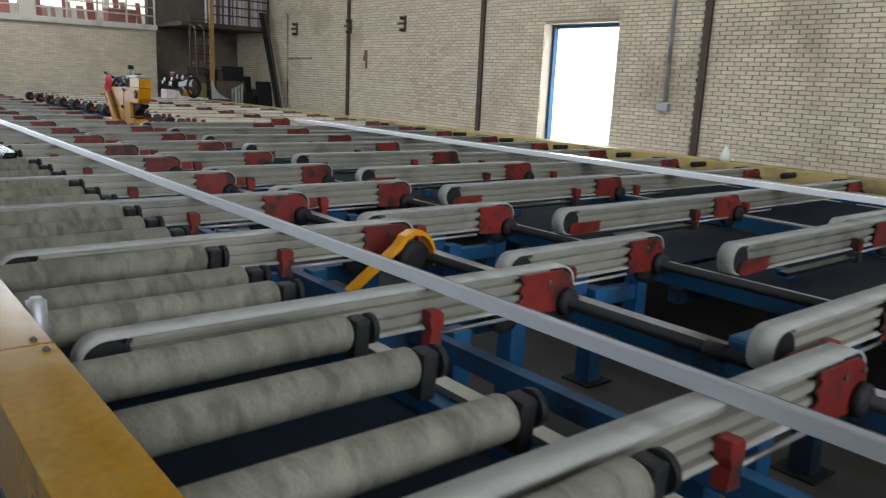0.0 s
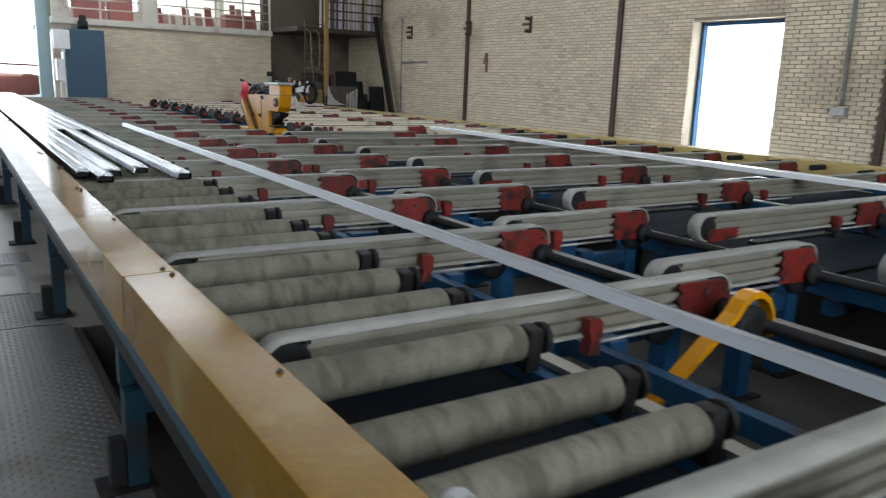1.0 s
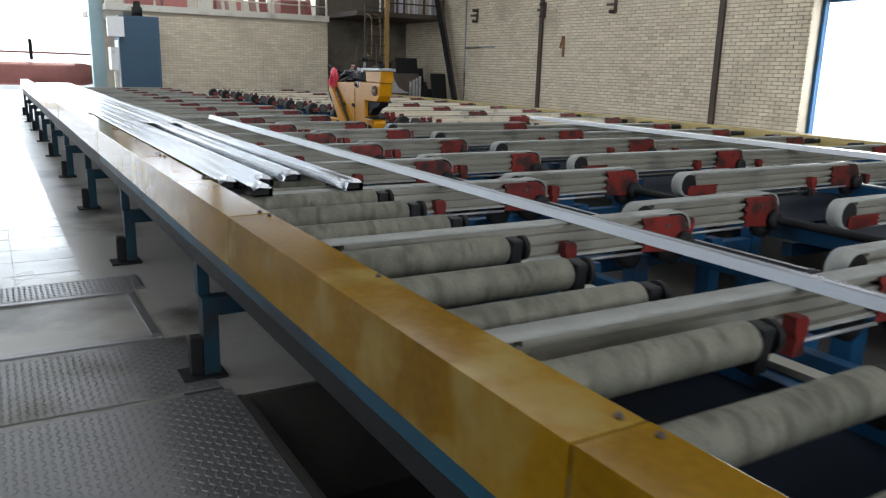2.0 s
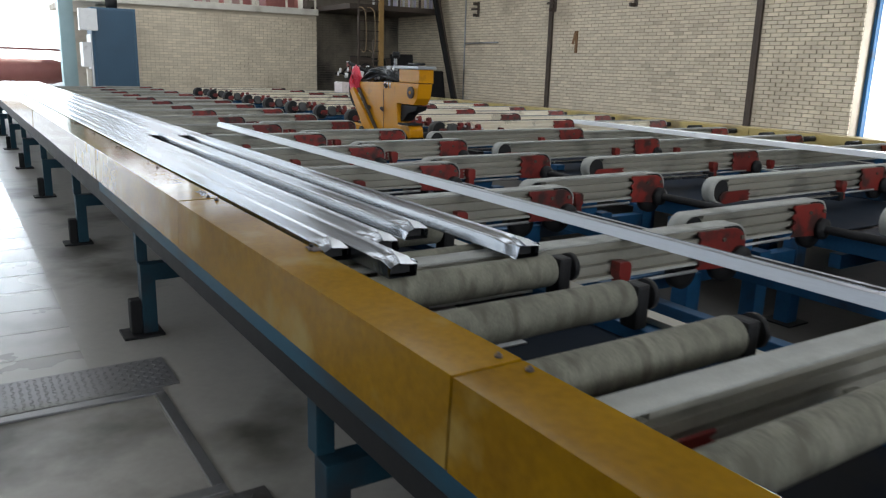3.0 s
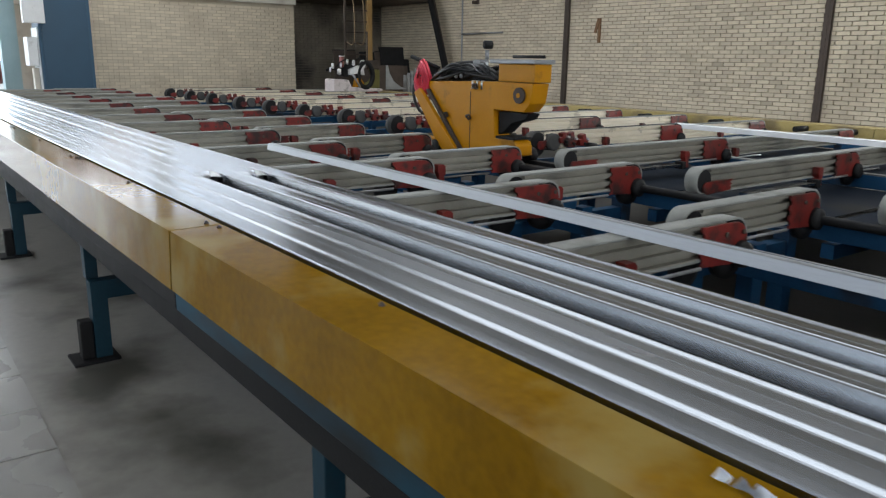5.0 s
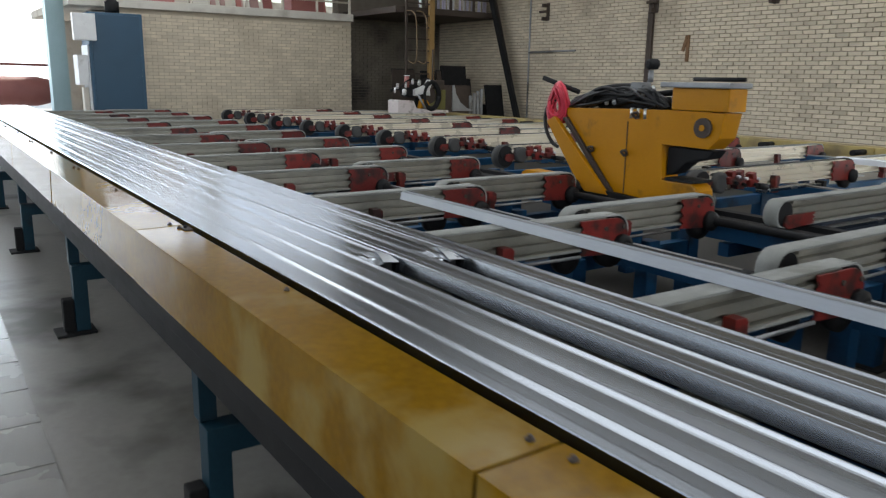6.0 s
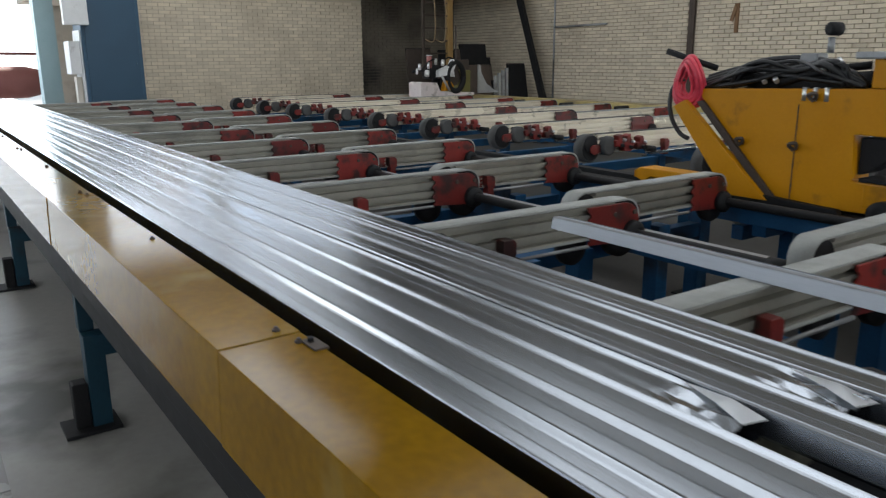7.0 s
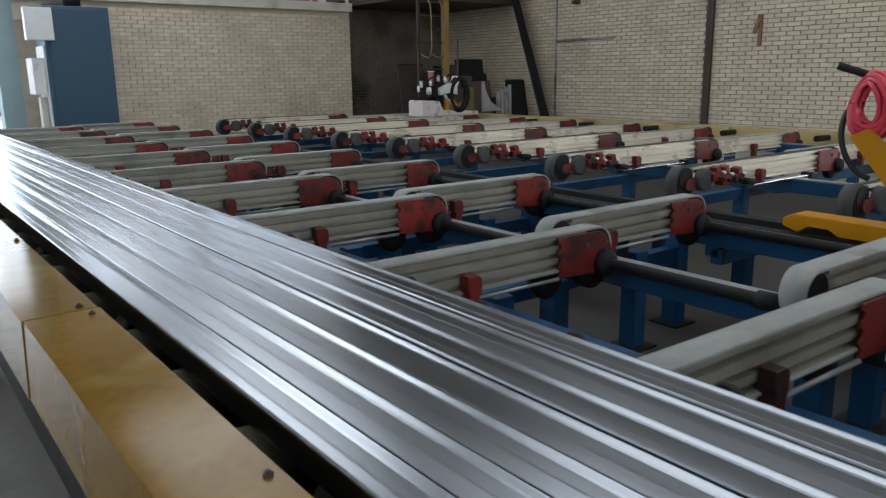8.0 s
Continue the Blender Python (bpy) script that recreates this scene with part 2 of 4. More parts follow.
def prism(outline, axis, lo, hi, bevel=0.0, bm=None):
    """A flat outline drawn out along an axis. Outline in the two other axes, in their order."""
    bm = bm or bmesh.new()
    def at(p, h):
        return {"x": (h, p[0], p[1]), "y": (p[0], h, p[1]), "z": (p[0], p[1], h)}[axis]
    lows, highs = [bm.verts.new(at(p, lo)) for p in outline], [bm.verts.new(at(p, hi)) for p in outline]
    fs = [bm.faces.new(lows), bm.faces.new(highs)]
    for i in range(len(outline)):
        j = (i + 1) % len(outline)
        fs.append(bm.faces.new((lows[i], lows[j], highs[j], highs[i])))
    bmesh.ops.recalc_face_normals(bm, faces=fs)
    if bevel:
        bmesh.ops.bevel(bm, geom=list({e for f in fs for e in f.edges}), offset=bevel, segments=2, affect="EDGES", profile=0.6)
    return bm


def hose(points, r, sides=8, bm=None, steps=6):
    """A round hose along a smooth line through points."""
    bm = bm or bmesh.new()
    pts = [Vector(p) for p in points]
    line = []
    for i in range(len(pts) - 1):
        p0, p1, p2, p3 = pts[max(i - 1, 0)], pts[i], pts[i + 1], pts[min(i + 2, len(pts) - 1)]
        for k in range(steps):
            u = k / steps
            line.append(0.5 * ((2 * p1) + (p2 - p0) * u + (2 * p0 - 5 * p1 + 4 * p2 - p3) * u * u + (3 * p1 - p0 - 3 * p2 + p3) * u ** 3))
    line.append(pts[-1])
    rings = []
    for i, p in enumerate(line):
        d = line[min(i + 1, len(line) - 1)] - line[max(i - 1, 0)]
        q = d.to_track_quat("Z", "Y")
        rings.append([bm.verts.new(p + q @ Vector((r * math.cos(2 * math.pi * k / sides), r * math.sin(2 * math.pi * k / sides), 0))) for k in range(sides)])
    for lo, hi in zip(rings, rings[1:]):
        best = min(range(sides), key=lambda s: sum((lo[k].co - hi[(k + s) % sides].co).length for k in range(sides)))
        for k in range(sides):
            f = bm.faces.new((lo[k], lo[(k + 1) % sides], hi[(k + 1 + best) % sides], hi[(k + best) % sides]))
            f.smooth = True
    bm.faces.new(rings[0][::-1]), bm.faces.new(rings[-1])
    return bm


def mesh_of(name, bm, mat):
    me = bpy.data.meshes.new(name)
    bmesh.ops.recalc_face_normals(bm, faces=bm.faces[:])
    bm.to_mesh(me)
    bm.free()
    me.materials.append(mat)
    return me


def part(name, bm, mat, parent=None, label=""):
    ob = new(name, bm if isinstance(bm, bpy.types.Mesh) else mesh_of(name, bm, mat))
    ob.parent = parent
    return tagged(ob, label)


def thing(name, label, category, group="", kind="", at=(0, 0, 0)):
    ob = new(name)
    ob.empty_display_size = 0.1
    ob.location = at
    return tagged(ob, label, category, group, kind)


def single(name, bm, mat, label, category, group="", kind=""):
    return tagged(part(name, bm, mat), label, category, group, kind)


def structure(name, bm, mat, label, category):
    return tagged(part(name, bm, mat), label, category, "", "structure")

# ==== PLACE ====
EAST, NORTH = 12.05, 24.9          # brick faces of the hall
PITCH, FIRST = 1.138, 0.43          # belt conveyors along the table
rng = random.Random(7)

# ---- ground, floor and shell ----
structure("ground", box(-300, 300, -300, 300, -0.9, -0.75), ASPHALT, "pale dusty yard ground around the hall", "ground")
structure("yard", box(-60, 60, 26.9, 80, -0.2, -0.06), ASPHALT, "pale sunlit concrete yard beyond the gate", "yard")
structure("yard_east", box(12.7, 70, -40, 26.9, -0.2, -0.06), ASPHALT, "pale sunlit yard beyond the doorway", "yard")
bm = bmesh.new()
for x0, x1, y0, y1 in ((-8, 0.12, -10, 26.9), (1.0, 12.7, -10, 26.9), (0.12, 1.0, 4.25, 26.9), (0.12, 1.0, -10, -6)):
    box(x0, x1, y0, y1, -0.3, 0.0, bm=bm)
# thin dark sheets painted as the shade beneath conveyors and plate edges
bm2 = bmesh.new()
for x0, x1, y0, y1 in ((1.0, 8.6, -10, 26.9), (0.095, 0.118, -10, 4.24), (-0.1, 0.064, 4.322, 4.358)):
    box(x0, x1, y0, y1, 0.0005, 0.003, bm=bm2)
structure("floor_machine_bay", bm2, FLOORSHADE, "stained concrete beneath the conveyors, darkened as their shade", "floor")
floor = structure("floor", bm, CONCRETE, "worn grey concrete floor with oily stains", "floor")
structure("floor_pit", box(0.1, 1.02, -6.02, 4.27, -0.75, -0.6), FLOORSHADE, "open pit floor beneath the table, shade put into its dark colour", "pit")

# near-black sheets stand in for shade on the pit's sides
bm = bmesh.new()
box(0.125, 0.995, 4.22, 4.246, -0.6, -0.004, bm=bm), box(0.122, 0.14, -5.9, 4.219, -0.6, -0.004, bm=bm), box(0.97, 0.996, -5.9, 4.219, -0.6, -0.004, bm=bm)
structure("pit_lining", bm, FLOORSHADE, "thin dark lining that puts shade on the pit sides", "pit lining")
bm = bmesh.new()
for y0, y1, z0, z1 in ((-10, 8.06, -0.1, 6.7), (10.04, 27, -0.1, 6.7), (8.06, 10.04, 2.79, 6.7)):
    box(EAST + 0.02, EAST + 0.42, y0, y1, z0, z1, bm=bm)
wall_east = structure("wall_east", bm, MORTAR, "long cream brick wall with dark joints", "wall")
bm = bmesh.new()
for x0, x1, z0, z1 in ((-8, 12.07, -0.1, 2.4), (-8, 12.07, 6.2, 6.66), (-8, -5.1, 2.4, 6.2), (5.5, 12.07, 2.4, 6.2), (-0.1, 0.1, 2.4, 6.2)):
    box(x0, x1, -10.4, -10, z0, z1, bm=bm)
structure("wall_south", bm, SHELL, "plain pale end wall, unseen, with high windows added for light", "wall")
bm = bmesh.new()
for y0, y1, z0, z1 in ((-10, 26.9, -0.1, 2.4), (-10, 26.9, 6.2, 6.7)):
    box(-8.4, -8, y0, y1, z0, z1, bm=bm)
for i in range(3, 10):
    y = -10 + i * 4.05
    box(-8.4, -8, y, y + 0.45, 2.4, 6.2, bm=bm)
box(-8.4, -8, -10, 2.148, 2.4, 6.2, bm=bm)
structure("wall_west", bm, SHELL, "pale side wall with a band of high windows", "wall")
bm = bmesh.new()
for x0, x1, y0, y1 in ((-8.4, 1.4, -10.4, 31.2), (2.6, 3.6, -10.4, 16.5), (3.6, 6.7, -10.4, 6), (8.1, 12.5, -10.4, 6), (7.2, 12.5, 6, 16.5), (2.6, 12.5, 16.5, 18.1), (2.6, 2.7, 18.1, 23.5), (5.0, 12.5, 18.1, 23.5), (2.6, 12.5, 23.5, 31.2)):
    box(x0, x1, y0, y1, 6.66, 6.8, bm=bm)
for x0, x1, y0, y1 in ((1.4, 2.6, -10.4, -8), (1.4, 2.6, 24, 31.2), (6.7, 8.1, -10.4, -8)):
    box(x0, x1, y0, y1, 6.66, 6.8, bm=bm)
structure("ceiling", bm, ROOF, "unseen grey sheet roof with openings added for roof lamps", "ceiling")
# opaque unseen panels over the lamps, placed to keep the sun out
structure("roof_light", box(1.4, 2.6, -8, 24, 6.67, 6.7), ROOFPANEL, "long unseen milky roof panel that shuts out the sun", "roof light")
structure("roof_light", box(3.6, 7.2, 6, 16.5, 6.67, 6.7), ROOFPANEL, "long unseen milky roof panel that shuts out the sun", "roof light")
structure("roof_light", box(2.7, 5.0, 18.1, 23.5, 6.67, 6.7), ROOFPANEL, "unseen milky roof panel added near the north wall", "roof light")
structure("roof_light", box(6.7, 8.1, -8, 6, 6.67, 6.7), ROOFPANEL, "long unseen milky roof panel that shuts out the sun", "roof light")

# north end: gate opening, brick room with a gallery above, recess with a platform
bm = box(3.2, 8.87, NORTH + 0.02, NORTH + 0.4, -0.1, 2.72)
room_front = structure("wall_north", bm, MORTARPALE, "cream brick wall of the low room beneath the gallery", "wall")
wall_recess = structure("wall_recess", box(8.87, 12.07, 25.62, 25.95, -0.1, 6.7), MORTARSHADED, "sooty brick wall of the recess, darkened as shade of the platform", "wall")
structure("wall_room_side", box(8.5, 8.87, NORTH + 0.4, 25.95, -0.1, 2.9), BRICK, "brick return of the low room", "wall")
structure("wall_gate_pier", box(1.95, 2.3, 25.5, 25.9, -0.1, 6.7), TEAL, "pale teal steel gate post", "gate post")
bm = bmesh.new()
for x0, x1, z0, z1 in ((-8.4, -4.8, -0.1, 6.7), (-4.8, 1.95, 4.7, 6.7), (2.3, 2.9, 2.95, 6.7), (2.9, 3.78, -0.1, 2.7)):
    box(x0, x1, 25.9, 26.3, z0, z1, bm=bm)
structure("wall_gate", bm, PLASTER, "plain wall around the wide gate opening", "wall")
bm = bmesh.new()
box(2.9, 12.07, 30.7, 31.1, -0.1, 3.6, bm=bm), box(2.9, 12.07, 30.7, 31.1, 5.8, 6.7, bm=bm)
for x in (2.9, 5.9, 8.9, 11.9):
    box(x, x + 0.17, 30.7, 31.1, 3.6, 5.8, bm=bm)
structure("wall_gallery", bm, PLASTER, "pale back wall of the gallery with high windows", "wall")
structure("gallery_floor", box(2.3, 8.9, NORTH - 0.08, 30.7, 2.72, 2.9, 0.01), PLASTER, "pale concrete gallery slab and ledge", "gallery floor")
structure("platform", box(9.0, 12.04, 22.9, 25.6, 2.86, 3.0), RUST, "dark steel platform above the recess", "platform")

# bright haze outside the openings
structure("backdrop_gate", box(-40, 14, 60, 60.2, -0.05, 26), DAY, "hazy white daylight beyond the gate", "backdrop")
structure("backdrop_east", box(30, 30.2, -20, 40, -0.05, 20), DAY, "hazy white daylight beyond the doorway", "backdrop")

# doorway in the east wall
door = thing("door_1", "tall open doorway with a blue steel frame", "doorway", kind="structure")
part("door_frame", box(12.30, 12.42, 9.97, 10.03, 0, 2.78, 0.006), BLUE, door, "blue steel jamb")
part("door_frame", box(12.30, 12.42, 8.07, 8.13, 0, 2.78, 0.006), BLUE, door)
part("door_frame", box(12.30, 12.42, 8.13, 9.93, 2.71, 2.78, 0.006), BLUE, door)
part("threshold", box(12.07, 12.29, 8.07, 10.03, 0, 0.03), CONCRETE, door)

for y in (0.2, 6.1, 12.0, 17.85):
    c = thing("wall_column", "dark brown steel column set in the brick wall", "column", "wall columns", "structure", at=(EAST - 0.03, y, 0))
    bm = box(-0.03, 0.02, -0.062, 0.062, 0.02, 6.64, 0.004)
    part("flange", bm, RUST, c)
    part("web", box(-0.035, -0.031, -0.012, 0.012, 0.02, 6.6), RUST, c)
    part("base_plate", box(-0.08, 0.0, -0.14, 0.14, 0, 0.02), RUST, c)

# ---- things on the walls ----
def wall_bracket(y, z):
    b = thing("wall_bracket", "dark steel pipe bracket fixed to the brick wall", "bracket", "wall brackets", at=(EAST, y, z))
    part("back_plate", box(-0.02, 0.0, -0.05, 0.05, -0.2, 0.2, 0.004), RUST, b)
    for dz in (-0.16, 0.14):
        part("arm", box(-0.16, -0.018, 0.0, 0.06, dz - 0.04, dz + 0.04, 0.006), RUST, b)
    part("clamp", rod((-0.12, -0.1, 0), (-0.12, 0.16, 0), 0.03), RUST, b)


wall_bracket(15.1, 2.93), wall_bracket(21.0, 2.93), wall_bracket(17.75, 2.93)
TANWOOD = material("tan_brown_board", (0.16, 0.085, 0.04), (0.25, 0.14, 0.07), 0.7)
b = thing("wall_hook", "tan-brown flat hook hanging on the brick wall", "hook", at=(EAST, 16.9, 2.0))
part("strap", box(-0.04, 0, -0.035, 0.03, -0.24, 0.26, 0.004), TANWOOD, b)
part("tongue", prism([(0.03, 0.26), (0.12, -0.03), (0.06, -0.05), (-0.02, 0.18)], "x", -0.06, -0.041, 0.003), TANWOOD, b)
b = thing("conduit", "grey electrical conduit with a switch box on the wall", "conduit", at=(EAST, 6.8, 1.2))
part("pipe", rod((-0.05, 0, 0.1), (-0.05, 0.02, 5.3), 0.035), GREYSTEEL, b)
part("switch_box", box(-0.12, 0, -0.11, 0.14, -0.06, 0.08, 0.01), GREYSTEEL, b)
part("elbow", rod((-0.05, 0.1, 0.01), (-0.05, 0.2, 0.03), 0.03), GREYSTEEL, b)
b = thing("conduit_run", "thin grey pipe along the brick wall", "pipe", at=(EAST, 20.0, 2.03))
part("pipe", rod((-0.03, 0, 0), (-0.03, 1.6, -0.02), 0.022), GREYSTEEL, b)
part("riser", rod((-0.03, 1.6, -1.6), (-0.03, 1.6, 1.4), 0.022), GREYSTEEL, b)
part("sack", turned((0, 0, 0), (0, 0, 0.2), [(0, 0.06), (0.3, 0.065), (0.7, 0.04), (0.9, 0.02), (1, 0.01)]), WHITE, thing("plastic_bag", "white plastic bag standing on the far guard rail", "bag", at=(8.9, 3.62, 0.645)))

# ---- gallery and recess ----
def railing(x0, x1, y, z, posts, mat, label):
    r = thing("railing", label, "railing", "gallery railings", at=(0, y, z))
    for dz in (0.28, 0.55, 0.82, 1.08):
        part("bar", rod((x0, 0, dz), (x1, 0, dz), 0.022, 8), mat, r)
    for i in range(posts):
        x = x0 + (x1 - x0) * i / (posts - 1)
        part("post", box(x - 0.025, x + 0.025, -0.025, 0.025, 0, 1.1), mat, r)
    return r


RAILPAINT = material("cream_rail_paint", (0.50, 0.45, 0.38), (0.62, 0.57, 0.49), 0.5, 0, 4, 60, 0.05)
railing(2.4, 4.85, NORTH + 0.05, 2.9, 3, RAILPAINT, "cream painted steel gallery railing")
railing(5.25, 8.85, NORTH + 0.05, 2.9, 5, RAILPAINT, "cream painted steel gallery railing")
for x in (5.05, 2.5):
    single("gallery_pillar", box(x - 0.17, x + 0.17, NORTH + 0.0, NORTH + 0.34, 2.905, 6.65, 0.01), PLASTER, "pale plastered pillar on the gallery ledge", "pillar", "gallery pillars", "structure")
for i in range(13):
    x = 5.5 + i * 0.27
    h = rng.uniform(0.4, 0.95)
    single("leaning_board", prism([(0, 0), (0.03, 0), (0.23, h), (0.2, h)], "x", x, x + rng.uniform(0.12, 0.24)), PINKSTACK if i % 3 else MAROON, "dusty pink board leaning upright on the gallery", "board", "boards stored on the gallery").location = (0, 26.0 + rng.uniform(0, 0.8), 2.9)
for i, (x, w, h) in enumerate(((3.0, 0.9, 0.55), (4.0, 0.7, 0.8), (7.6, 0.9, 0.45))):
    c = thing("crate", "maroon crate stored behind the gallery railing", "crate", "crates on the gallery", at=(x, 25.7, 2.9))
    part("body", box(0, w, 0, 0.6, 0, h, 0.01), MAROON, c)
    part("lid", box(-0.02, w + 0.02, -0.02, 0.62, h, h + 0.04, 0.005), PINKSTACK, c)
r = railing(9.9, 12.0, 22.95, 3.0, 4, RUST, "dark steel railing of the platform")
for i in range(24):
    x = 9.95 + i * 0.085
    h = rng.uniform(0.75, 1.35)
    single("upright_profile", box(x, x + 0.05, 0, 0.04, 0, h, 0.003), VIOLET if i % 4 else WHITE, "pale wrapped profile standing upright on the platform", "profile", "profiles on the platform").location = (0, 23.1 + rng.uniform(0, 0.5), 3.0)

LADDERBROWN = material("tan_brown_paint", (0.20, 0.135, 0.07), (0.29, 0.20, 0.11), 0.6)
ladder = thing("ladder", "fixed steel ladder with an ochre stringer and safety cage", "ladder", at=(9.2, 22.8, 0))
part("stringer", box(0.66, 0.8, -0.05, 0.05, 0.0, 4.4, 0.006), material("brown_ochre_paint", (0.26, 0.15, 0.05), (0.36, 0.22, 0.08), 0.5), ladder, "ochre painted stringer")
part("stringer", box(0.0, 0.05, -0.03, 0.03, 0.9, 3.2, 0.004), RUST, ladder)
for i in range(9):
    part("rung", box(0.05, 0.66, -0.03, 0.03, 0.9 + i * 0.27, 0.93 + i * 0.27), RUST, ladder)
for x in (0.02, 0.3):
    part("handrail", hose([(x, -0.1, 1.75), (x, -0.45, 1.75), (x, -0.45, 2.6), (x, -0.3, 2.85), (x, 0.0, 2.9)], 0.013), LADDERBROWN, ladder)
for x, y0, dy, mat in ((11.55, 21.2, 1.38, BLACK), (11.78, 21.5, 1.3, RUST)):
    single("leaning_beam", prism([(y0, 0.0), (y0 + 0.16, 0.0), (y0 + dy + 0.16, 3.45), (y0 + dy, 3.45)], "x", x, x + 0.09, 0.006), mat, "long dark steel beam leaning against the wall", "beam", "leaning beams")
for i in range(20):
    x, y = 9.5 + rng.uniform(0, 2.0), 21.9 + rng.uniform(0, 2.2)
    w, h = rng.uniform(0.3, 0.8), rng.uniform(0.6, 1.7)
    c = thing("scrap_panel", "sooty machine panel leaning in the recess", "panel", "scrap in the recess", at=(x, y, 0))
    part("panel", prism([(0, 0), (0.06, 0), (0.3, h), (0.24, h)], "x", 0, w, 0.006), (BLACK, RUST, BLACK)[i % 3], c)
    part("edge", rod((0, 0.27, h), (w, 0.27, h), 0.02), (RUST, BLACK)[i % 2], c)
for i in range(4):
    single("offcut", box(0, 0.06, 0, 0.05, 0, 1.0 + 0.05 * i, 0.004), GREYSTEEL, "short grey profile offcut standing upright", "offcut", "offcuts").matrix_world = pose(9.75 + i * 0.1, 20.9, 0, -6, 4, 0)

# saw at the far corner of the table
saw = thing("profile_saw", "white and black profile saw with a round blade guard", "saw", at=(7.5, 20.5, 0))
part("pedestal", box(0.1, 0.75, 0.1, 0.5, 0, 0.58, 0.02), BLACK, saw)
part("bed", prism([(0.05, 0.64), (0.05, 0.9), (0.1, 0.92), (0.42, 0.9), (0.5, 0.74), (1.3, 0.7), (1.3, 0.64)], "y", -0.12, 0.3, 0.015), PINKWHITE, saw, "pinkish white cast bed")
part("guide_bar", rod((0.5, -0.16, 1.02), (0.68, -0.16, 0.74), 0.022), GREYSTEEL, saw)
part("frame_column", prism([(0.44, 1.0), (0.62, 1.03), (0.82, 1.0), (0.8, 1.12), (0.86, 1.25), (0.8, 1.33), (0.74, 1.22), (0.55, 1.16), (0.44, 1.12)], "y", -0.14, 0.0, 0.012), WHITE, saw, "white cast frame")
ring = [(0.86 + 0.19 * math.cos(a), -0.1, 1.0 + 0.27 * math.sin(a)) for a in (k * math.pi / 9 for k in range(19))]
part("blade_guard", hose(ring, 0.055, 8, steps=2), BLACK, saw, "black round blade guard")
part("guard_back", rod((0.86, -0.02, 1.0), (0.86, 0.06, 1.0), 0.17, 22), RUST, saw)
part("coupling", prism([(0.56, 0.74), (0.78, 0.76), (0.8, 0.84), (0.68, 0.98), (0.6, 0.9)], "y", -0.14, -0.02, 0.015), ORANGE, saw, "yellow coupling cover")
part("motor", rod((0.3, 0.0, 1.12), (0.62, 0.06, 1.2), 0.075), BLACK, saw)
part("motor", rod((0.42, -0.05, 1.06), (0.42, 0.25, 1.06), 0.1), BLACK, saw)
part("clamp", rod((0.27, -0.08, 1.17), (0.27, -0.08, 1.39), 0.05), MAROON, saw, "red clamp cylinder")
part("clamp_cap", rod((0.27, -0.08, 1.392), (0.27, -0.08, 1.41), 0.06), WHITE, saw)
for x, z, r in ((-0.06, 1.1, 0.022), (0.0, 1.18, 0.03), (0.16, 1.06, 0.045), (0.36, 1.27, 0.03), (0.52, 1.25, 0.035), (0.2, 1.2, 0.025)):
    part("valve", rod((x, -0.16, z - 0.03), (x + 0.03, -0.12, z + 0.06), r, 10), FOIL if r < 0.04 else WHITE, saw, "bright pneumatic fitting")
part("handle", hose([(-0.12, -0.1, 1.1), (0.02, -0.1, 1.14), (0.2, -0.05, 1.1), (0.4, 0.1, 1.14)], 0.025), BLACK, saw)
part("air_hose", hose([(0.1, -0.1, 1.15), (0.3, -0.12, 1.32), (0.55, -0.1, 1.3), (0.75, -0.05, 1.36), (0.95, 0.0, 1.28)], 0.016), BLACK, saw)
part("side_cover", box(1.06, 1.3, 0.0, 0.3, 0.7, 1.12, 0.02), material("olive_paint", (0.13, 0.12, 0.03), (0.2, 0.18, 0.05), 0.5), saw, "olive side cover")
part("top_bracket", box(1.0, 1.3, 0.05, 0.2, 1.13, 1.32, 0.02), RUST, saw)
part("mast", rod((1.12, 0.25, 0.9), (1.12, 0.25, 1.95), 0.02), RUST, saw)
part("chute", prism([(1.42, 0.68), (2.0, 0.68), (1.8, 0.74), (1.62, 0.86), (1.5, 1.05), (1.46, 1.22), (1.42, 1.22)], "y", -0.1, -0.06, 0.004), GREYSTEEL, saw, "curved grey chute sheet")

# switch cabinet by the gate
cab = thing("switch_cabinet", "tall blue-grey switch cabinet with grey side boxes", "cabinet", at=(2.5, 24.1, 0))
part("body", box(0.0, 1.06, 0, 0.75, 0.1, 2.55, 0.015), CABINET, cab)
part("plinth", box(0.03, 1.03, 0.03, 0.7, 0, 0.1), BLACK, cab)
part("door", box(0.06, 1.0, -0.02, -0.001, 0.16, 2.5, 0.006), CABINET, cab)
part("handle", box(0.92, 0.935, -0.035, -0.021, 1.25, 1.34, 0.004), CABINET, cab)
part("side_box", box(-0.30, 0.12, -0.19, -0.022, 1.98, 2.5, 0.012), WHITE, cab, "pale grey junction box")
part("side_box", box(-0.22, -0.034, 0.1, 0.6, 1.1, 1.7, 0.01), WHITE, cab, "pale junction box")
part("duct", box(-0.14, -0.034, 0.2, 0.4, 0.2, 1.05, 0.01), RAILPAINT, cab, "cream cable duct")
part("side_panel", box(-0.03, -0.002, 0.05, 0.7, 0.15, 1.9, 0.005), WHITE, cab, "pale side panel")
part("beacon", turned((0.55, 0.3, 2.55), (0.55, 0.3, 2.95), [(0, 0.14), (0.6, 0.14), (0.62, 0.1), (1, 0.09)]), BLACK, cab, "black lamp housing on top")

# red tank and pipes beyond the gate
tank = thing("red_tank", "faded red horizontal tank on a frame beyond the gate", "tank", at=(-0.4, 27.5, 0))
